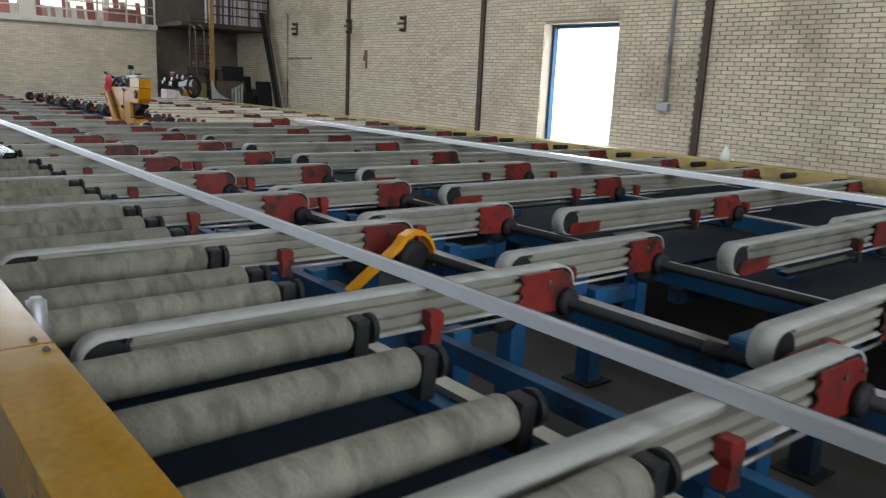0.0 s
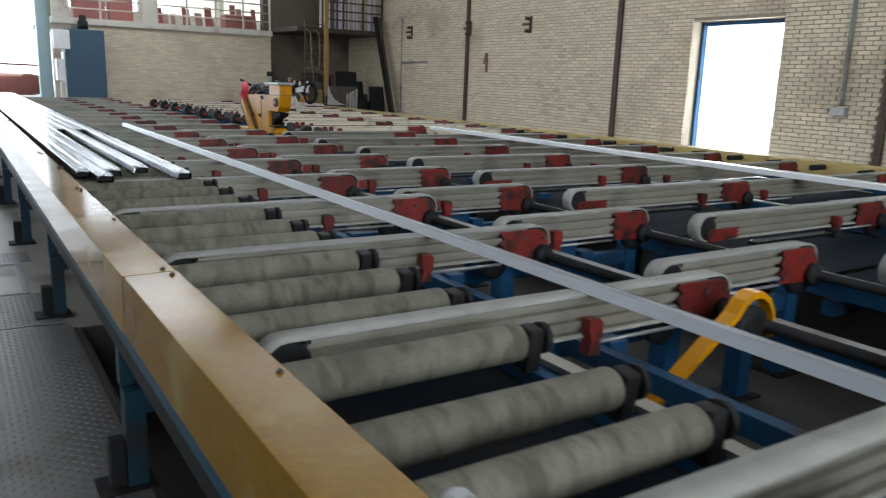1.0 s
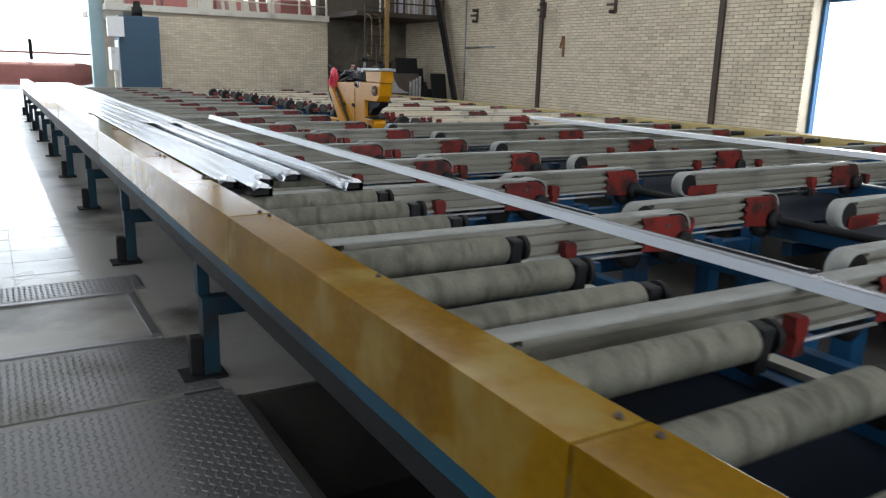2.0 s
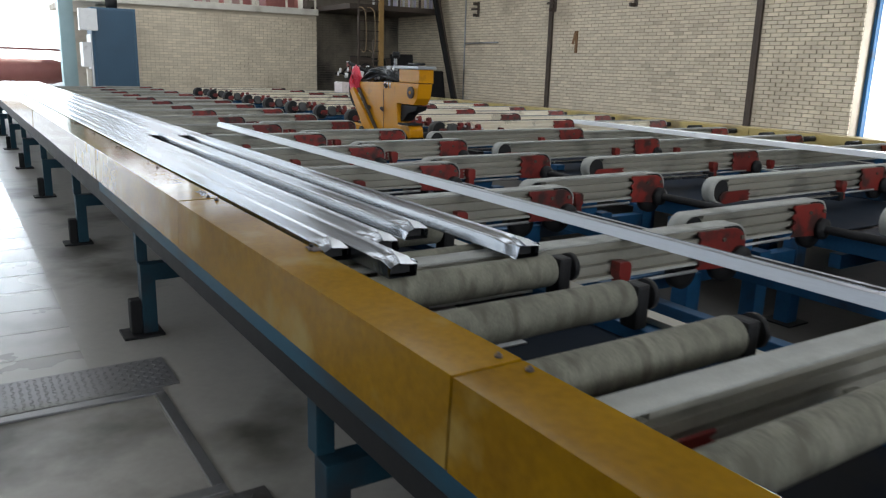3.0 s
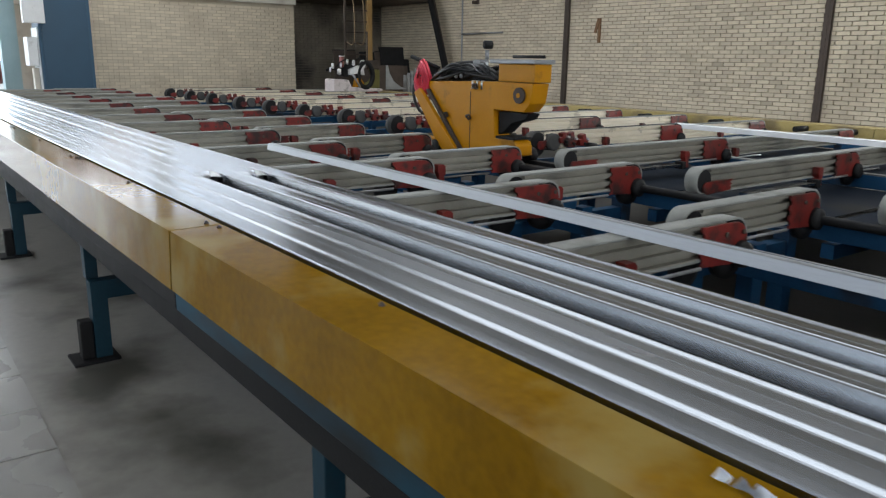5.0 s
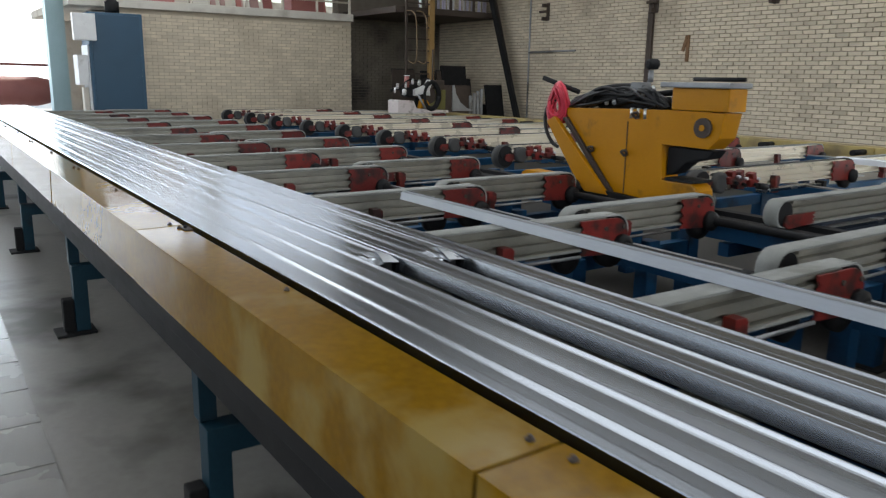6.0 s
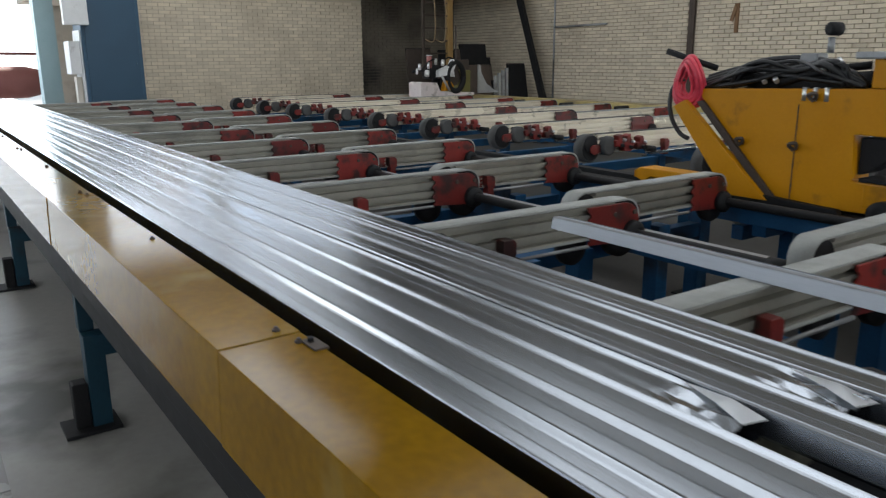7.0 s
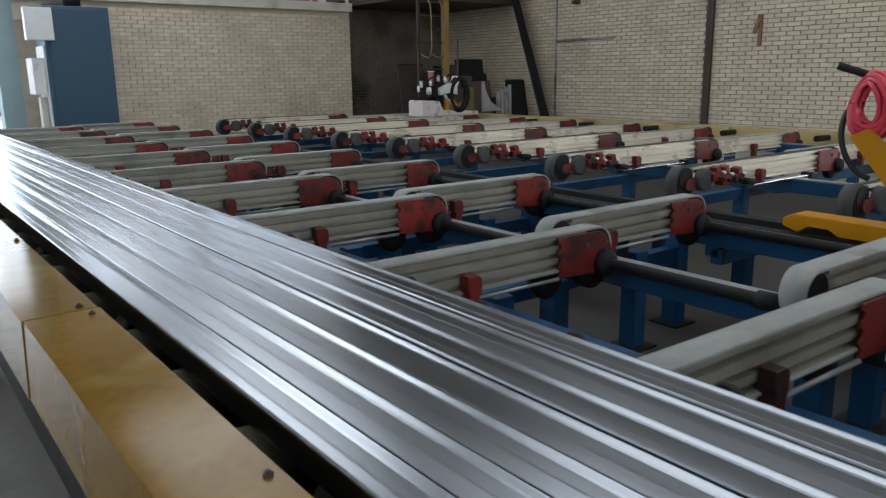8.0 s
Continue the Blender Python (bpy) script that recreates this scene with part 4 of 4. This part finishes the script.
SECTION = [(0.0, 0.0), (0.0, 0.004), (0.0105, 0.0415), (0.0125, 0.0446), (0.0155, 0.0456), (0.034, 0.0460), (0.0352, 0.0455), (0.0378, 0.0455), (0.039, 0.0461), (0.068, 0.0462), (0.0745, 0.0468), (0.0855, 0.0489), (0.0895, 0.0493), (0.0925, 0.0474), (0.094, 0.0440), (0.094, 0.0)]
starts = (5.03, 4.76, 5.05, 8.95, 5.18, 8.88, 4.78)
CLOSED = [(0.0, 0.0), (0.0, 0.0435), (0.0015, 0.0452)] + SECTION[4:]
for i, y0 in enumerate(starts):
    length("hollow_profile", "bright mill-finish hollow aluminium profile lying on the rollers", "profiles on the rollers", SECTION if i in (0, 4, 6) else CLOSED, (0.252 + 0.0962 * i, 0, 0.762), y0, 21.5, -0.0003 * i, (0.013, 0.002), 10 + i)
BARSEC = [(0.0, 0), (0.008, 0.038), (0.011, 0.042), (0.038, 0.042), (0.042, 0.039), (0.042, 0)]
single_bar = length("square_profile", "single dull aluminium profile lying across the belts", "", BARSEC, (1.448, 0, TOP + 0.001), -3.6, 10.34, -0.004, (0, 0), 3, DULL)
# narrow bright rib added to draw the highlight on the bar's edge
bm = prism([(0.0385, 0.0421), (0.0385, 0.0442), (0.0415, 0.0442), (0.0424, 0.0421)], "y", -3.6, 10.34)
part("edge_rib", bm, MILL, single_bar, "thin bright rib added as the highlight of the top edge")
part("end_face", box(0.008, 0.040, 10.341, 10.343, 0.002, 0.040), BLACK, single_bar, "dark sawn end")
FARSEC = [(0, 0), (0, 0.05), (0.004, 0.055), (0.096, 0.055), (0.1, 0.05), (0.1, 0)]
length("far_profile", "pale wide aluminium profile on the far belts", "", FARSEC, (6.46, 0, 0.661), -4.2, 10.72, 0.0, (0, 0), 4, WRAP)

# ---- the puller ----
pul = thing("puller", "yellow steel puller with a jaw, hoses and a box on top", "puller machine")
body = [(11.22, 1.165), (10.22, 1.19), (9.82, 1.185), (9.85, 1.03), (9.92, 0.96), (10.28, 0.965), (10.26, 0.735), (10.0, 0.72), (9.98, 0.61), (10.1, 0.58), (10.78, 0.57)]
part("body", prism(body, "x", 3.46, 3.63, 0.006), ORANGE, pul)
part("seam", box(3.455, 3.459, 10.578, 10.583, 0.6, 1.1), RUST, pul, "rusty weld seam")
part("strut", prism([(11.34, 1.06), (11.26, 1.10), (10.68, 0.58), (10.9, 0.58), (11.0, 0.66)], "x", 3.40, 3.44, 0.004), ORANGE, pul)
# thin brown strip stands in for the shadow gap behind the strut
part("strut_web", prism([(11.20, 1.09), (11.16, 1.10), (10.66, 0.60), (10.70, 0.58)], "x", 3.43, 3.455, 0.003), RUST, pul, "brown strip painted as the shadow gap of the strut")
part("tow_arm", prism([(10.95, 0.58), (10.95, 0.66), (11.58, 0.665), (11.63, 0.64), (11.63, 0.60), (11.55, 0.575), (11.5, 0.61), (11.4, 0.61), (11.35, 0.58)], "x", 3.42, 3.56, 0.006), ORANGE, pul, "yellow tow arm")
part("top_box", box(3.452, 3.63, 9.80, 10.22, 1.192, 1.33, 0.006), ORANGE, pul, "yellow box on the nose")
part("box_lid", box(3.42, 3.65, 9.78, 10.3, 1.331, 1.365, 0.008), GREYSTEEL, pul, "grey plate lid")
part("lid_bar", rod((3.45, 9.7, 1.385), (3.5, 10.1, 1.385), 0.012), BLACK, pul)
part("jaw_lower", prism([(9.97, 0.61), (9.97, 0.69), (10.02, 0.735), (10.2, 0.735), (10.2, 0.61)], "x", 3.45, 3.62, 0.01), ORANGE, pul, "yellow lower jaw")
part("jaw_pad", box(3.44, 3.63, 9.99, 10.22, 0.737, 0.757, 0.004), BLACK, pul, "black greasy jaw pad")
part("grease_skirt", prism([(10.25, 0.53), (10.3, 0.585), (10.6, 0.6), (10.95, 0.62), (11.0, 0.54)], "x", 3.41, 3.455, 0.006), BLACK, pul, "black greasy skirt")
part("jaw_upper", prism([(10.26, 0.95), (9.9, 0.95), (9.94, 0.90), (10.1, 0.86), (10.2, 0.78), (10.26, 0.76)], "x", 3.5, 3.63, 0.01), BLACK, pul, "black upper jaw")
part("emblem", rod((3.44, 9.965, 1.09), (3.46, 9.965, 1.09), 0.062, 22), RUST, pul, "round brown disc")
part("emblem_boss", rod((3.435, 9.965, 1.09), (3.44, 9.965, 1.09), 0.02, 10), ORANGE, pul)
for y, z in ((10.58, 0.86), (10.5, 1.12), (10.9, 0.86)):
    part("lug", hose([(3.45, y, z), (3.43, y + 0.02, z + 0.03), (3.43, y - 0.02, z + 0.04), (3.45, y - 0.01, z + 0.01)], 0.01), RUST, pul)
for y in (10.08, 11.0):
    part("wheel", turned((3.38, y, 0.60), (3.46, y, 0.60), [(0, 0.03), (0.05, 0.06), (0.95, 0.06), (1, 0.03)], 20), BLACK, pul, "black track wheel")
    part("wheel", turned((3.66, y, 0.60), (3.74, y, 0.60), [(0, 0.03), (0.05, 0.06), (0.95, 0.06), (1, 0.03)], 20), BLACK, pul, "black track wheel")
part("motor", turned((3.6, 10.9, 1.2), (3.6, 10.45, 1.22), [(0, 0.05), (0.05, 0.085), (0.9, 0.085), (1, 0.05)], 18), BLACK, pul, "black hydraulic motor")
part("cylinder", rod((3.58, 10.5, 1.21), (3.58, 10.2, 1.23), 0.05), BLACK, pul, "black cylinder")
part("rod_end", hose([(3.6, 10.3, 1.3), (3.52, 10.5, 1.27), (3.5, 10.75, 1.2)], 0.02), BLACK, pul)
for i in range(5):
    a = 0.03 * i
    part("hose", hose([(3.47 + a, 11.24, 1.15 + 0.02 * i), (3.5 + a, 11.05, 1.21 + 0.018 * i), (3.5 + a, 10.8, 1.25 + 0.016 * i), (3.5 + a, 10.55, 1.23 + 0.012 * i), (3.52 + a, 10.32, 1.205)], 0.013), RUBBER, pul, "black hydraulic hose")
for i in range(13):
    rh = random.Random(90 + i)
    a = rh.uniform(3.45, 3.64)
    part("hose", hose([(a, 10.28 + rh.uniform(-0.04, 0.12), 1.2), (a - 0.03, 10.4 + rh.uniform(-0.06, 0.1), 1.25 + rh.uniform(0, 0.08)), (a + 0.03, 10.6 + rh.uniform(-0.06, 0.06), 1.24 + rh.uniform(-0.02, 0.10)), (a - 0.04, 10.85 + rh.uniform(-0.12, 0.12), 1.23 + rh.uniform(-0.02, 0.10)), (a, 11.1 + rh.uniform(-0.12, 0.1), 1.175)], rh.choice((0.008, 0.010, 0.013, 0.016))), RUBBER, pul, "black hydraulic hose")
part("motor", turned((3.56, 10.78, 1.215), (3.56, 10.95, 1.215), [(0, 0.03), (0.1, 0.05), (0.9, 0.05), (1, 0.03)], 14), BLACK, pul, "black valve motor")
for y, z in ((10.42, 1.285), (10.47, 1.27), (10.38, 1.31), (10.72, 1.215), (10.79, 1.21), (10.9, 1.275)):
    part("fitting", rod((3.46, y, z), (3.49, y + 0.035, z + 0.02), 0.014, 8), FOIL, pul, "bright hose fitting")
part("tail_hose", hose([(3.46, 11.32, 1.22), (3.44, 11.375, 1.17), (3.43, 11.39, 1.08), (3.43, 11.365, 0.98), (3.44, 11.31, 0.9), (3.445, 11.25, 0.87)], 0.014), RUBBER, pul, "black hose hanging behind the coil")
part("valve_block", box(3.52, 3.62, 10.54, 10.64, 1.28, 1.36, 0.01), GREYSTEEL, pul, "grey valve block")
part("valve_stem", rod((3.56, 10.5, 1.36), (3.56, 10.5, 1.44), 0.018), GREYSTEEL, pul)
part("gauge", turned((3.52, 10.5, 1.48), (3.6, 10.48, 1.48), [(0, 0.02), (0.1, 0.034), (0.9, 0.034), (1, 0.02)], 16), BLACK, pul, "black pressure gauge")
for i in range(3):
    part("fitting", rod((3.47, 10.56 - i * 0.06, 1.12), (3.47, 10.56 - i * 0.06, 1.19), 0.016, 8), FOIL, pul, "bright fitting")
part("handle_bar", rod((3.44, 11.44, 1.38), (3.55, 11.16, 1.28), 0.018), BLACK, pul)
for i in range(18):
    ry, rz = 0.055 + 0.009 * (i % 5), 0.095 + 0.012 * (i % 5)
    cx, cy, cz = 3.42 + 0.004 * i, 11.28 + rng.uniform(-0.01, 0.01), 1.20 + rng.uniform(-0.015, 0.015)
    ring = [(cx + 0.02 * math.sin(a * 2), cy + ry * math.cos(a), cz + rz * math.sin(a)) for a in (k * math.pi / 6 for k in range(13))]
    part("coil", hose(ring, 0.011, 6, steps=3), PINKHOSE, pul, "pink-red air hose coil")

# yellow guard over a drive wheel
guard = thing("wheel_guard", "yellow curved guard strap over a drive wheel", "guard", at=(2.10, 1.30, 0.585))
pts = [(-0.62, -0.28)] + [(0.13 * math.cos(a) * 1.0, 0.15 * math.sin(a)) for a in (radians(d) for d in (150, 125, 100, 75, 50, 25, 0, -20))]
inner = [(p[0] * 0.86 + 0.006, p[1] * 0.86 - 0.006) for p in pts]
bm = bmesh.new()
rows = [[bm.verts.new((p[0], y, p[1])) for p in line] for line, y in ((pts, -0.03), (pts, 0.03), (inner, 0.03), (inner, -0.03))]
for a, b in ((0, 1), (1, 2), (2, 3), (3, 0)):
    for i in range(len(pts) - 1):
        bm.faces.new((rows[a][i], rows[a][i + 1], rows[b][i + 1], rows[b][i]))
for i in (0, -1):
    bm.faces.new([r[i] for r in rows])
part("strap", bm, ORANGE, guard)
part("wheel", turned((0, -0.03, 0), (0, 0.03, 0), [(0, 0.05), (0.1, 0.09), (0.9, 0.09), (1, 0.05)], 22), BLACK, guard, "black drive wheel")

# ---- floor pieces ----
def checker(name, x0, x1, y0, y1, z, label):
    bm = box(x0, x1, y0, y1, z - 0.006, z, 0.0015)
    step, n = 0.03, 0
    vx, vy = max(x0, -1.3), max(y0, 1.0)
    for i in range(int((x1 - vx) / step)):
        for j in range(int((y1 - vy) / step)):
            x, y = vx + (i + 0.5) * step, vy + (j + 0.5) * step
            s = 1 if (i + j) % 2 else -1
            u, w = Vector((0.0095, 0.0095 * s, 0)), Vector((-0.0034 * s, 0.0034, 0))
            c = Vector((x, y, z + 0.0003))
            a, b, d, e = (bm.verts.new(c + q) for q in (u, w, -u, -w))
            t1, t2 = bm.verts.new(c + u * 0.5 + Vector((0, 0, 0.002))), bm.verts.new(c - u * 0.5 + Vector((0, 0, 0.002)))
            for f in ((a, b, t1), (b, d, t2), (b, t2, t1), (d, e, t2), (e, a, t1), (e, t1, t2)):
                bm.faces.new(f)
    return tagged(part(name, bm, PLATE), label, "floor plate", "floor plates", "structure")


checker("floor_plate", -3.0, 0.09, -8.0, 4.32, 0.008, "worn steel checker plate over the pit")
checker("floor_plate", -3.0, 0.06, 4.36, 5.08, 0.007, "worn steel checker plate over the pit")
checker("floor_plate", -3.0, 0.03, 6.06, 6.40, 0.007, "dark steel checker plate strip in the floor")
panel = thing("floor_hatch", "concrete floor hatch in a steel frame", "hatch", kind="structure")
part("panel", box(-3.0, -0.10, 5.16, 5.98, 0.0005, 0.003), CONCRETE, panel)
part("frame_bar", box(-3.0, -0.05, 5.10, 5.15, 0, 0.012, 0.002), PLATE, panel), part("frame_bar", box(-3.0, -0.05, 5.99, 6.04, 0, 0.012, 0.002), PLATE, panel)
part("frame_bar", box(-0.09, -0.05, 5.155, 5.985, 0, 0.012, 0.002), PLATE, panel)

SIDE = 0.389
tile = mesh_of("tile", box(0.004, SIDE - 0.004, 0.004, SIDE - 0.004, 0.0, 0.005), TILE)
for i in range(6):
    for j in range(50):
        part("tile", tile, TILE, floor).location = (-0.28 - SIDE * (i + 1), 6.27 + SIDE * j, rng.uniform(0, 0.0008))
verts, faces = [], []
for i in range(6, 19):
    for j in range(50):
        x, y = -0.28 - SIDE * (i + 1), 6.27 + SIDE * j
        n = len(verts)
        verts += [(x + a, y + b, c) for c in (0, 0.0042) for b in (0.002, SIDE - 0.002) for a in (0.002, SIDE - 0.002)]
        faces += [[n + k for k in f] for f in ((4, 5, 7, 6), (0, 1, 5, 4), (2, 6, 7, 3), (0, 4, 6, 2), (1, 3, 7, 5))]
me = bpy.data.meshes.new("floor_tiles")
me.from_pydata(verts, [], faces)
me.materials.append(TILE)
tagged(part("floor_tiles", me, TILE, floor), kind="stuff")

# ---- brickwork ----
COURSE, BL = 0.073, 0.235


def brick_rows(a0, a1, z0, z1, holes, pick, seed):
    """Bricks in running bond: those picked, and the rest. Each is (along, low, length)."""
    rn, single_bricks, rest = random.Random(seed), [], []
    z, n = z0, 0
    while z + COURSE <= z1:
        a = a0 - (BL / 2 if n % 2 else 0)
        while a < a1:
            lo, hi = max(a, a0), min(a + BL, a1)
            for h in holes:
                if h[0] < hi and h[1] > lo and h[2] < z + COURSE and h[3] > z:
                    lo, hi = (max(lo, h[1]), hi) if h[0] <= lo else (lo, min(hi, h[0]))
            if hi - lo > 0.04:
                (single_bricks if pick[0] <= lo and hi <= pick[1] and pick[2] <= z <= pick[3] and hi - lo > BL - 0.01 else rest).append((lo, z, hi - lo))
            a += BL
        z += COURSE
        n += 1
    return single_bricks, rest


def joined_bricks(name, rest, place, owner, seed):
    rn = random.Random(seed)
    verts, faces = [], []
    for a, z, w in rest:
        p = rn.uniform(0.0, 0.006)
        n = len(verts)
        g, dz = 0.006, rn.uniform(-0.0015, 0.0015)
        verts += [place(u, d, v) for d in (0.02, -0.0 - p) for v in (z + 0.007 + dz, z + COURSE - 0.007 + dz) for u in (a + g, a + w - g)]
        faces += [[n + k for k in f] for f in ((4, 5, 7, 6), (0, 1, 5, 4), (2, 6, 7, 3), (0, 4, 6, 2), (1, 3, 7, 5))]
    me = bpy.data.meshes.new(name)
    me.from_pydata(verts, [], faces)
    me.materials.append(BRICKS)
    ob = new(name, me)
    ob.parent = owner
    return tagged(ob, kind="stuff")


BRICKS = BRICK.copy()
BRICKS.name = "cream_brick_islands"
bn = BRICKS.node_tree
geo = bn.nodes.new("ShaderNodeNewGeometry")
for l in list(bn.links):
    if l.from_node.bl_idname == "ShaderNodeObjectInfo" and l.to_node.bl_idname == "ShaderNodeMapRange":
        bn.links.new(geo.outputs["Random Per Island"], l.to_socket)
holes = [(8.06, 10.04, -1, 2.79)] + [(y - 0.07, y + 0.07, -1, 9) for y in (0.2, 6.1, 12.0, 17.85)]
picked, rest = brick_rows(-6.0, 25.55, 0.22, 4.4, holes, (12.15, 15.1, 0.6, 2.6), 3)
picked, extra = picked[:300], picked[300:]
one = mesh_of("brick", box(-0.0, 0.02, 0.006, BL - 0.006, 0.007, COURSE - 0.007), BRICK)
for a, z, w in picked:
    part("brick", one, BRICK, wall_east).location = (EAST - rng.uniform(0, 0.006), a, z)
joined_bricks("bricks", rest + extra, lambda u, d, v: (EAST + d, u, v), wall_east, 5)
picked, rest = brick_rows(3.21, 8.87, 0.22, 2.7, [], (0, 0, 0, 0), 4)
joined_bricks("bricks", rest, lambda u, d, v: (u, NORTH + d, v), room_front, 6)

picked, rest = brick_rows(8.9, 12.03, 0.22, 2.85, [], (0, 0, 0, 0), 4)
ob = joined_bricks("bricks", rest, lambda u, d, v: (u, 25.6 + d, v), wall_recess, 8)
ob.data.materials[0] = SOOTSHADED


def motions():
    """All things stand still while the camera walks past them."""


motions()
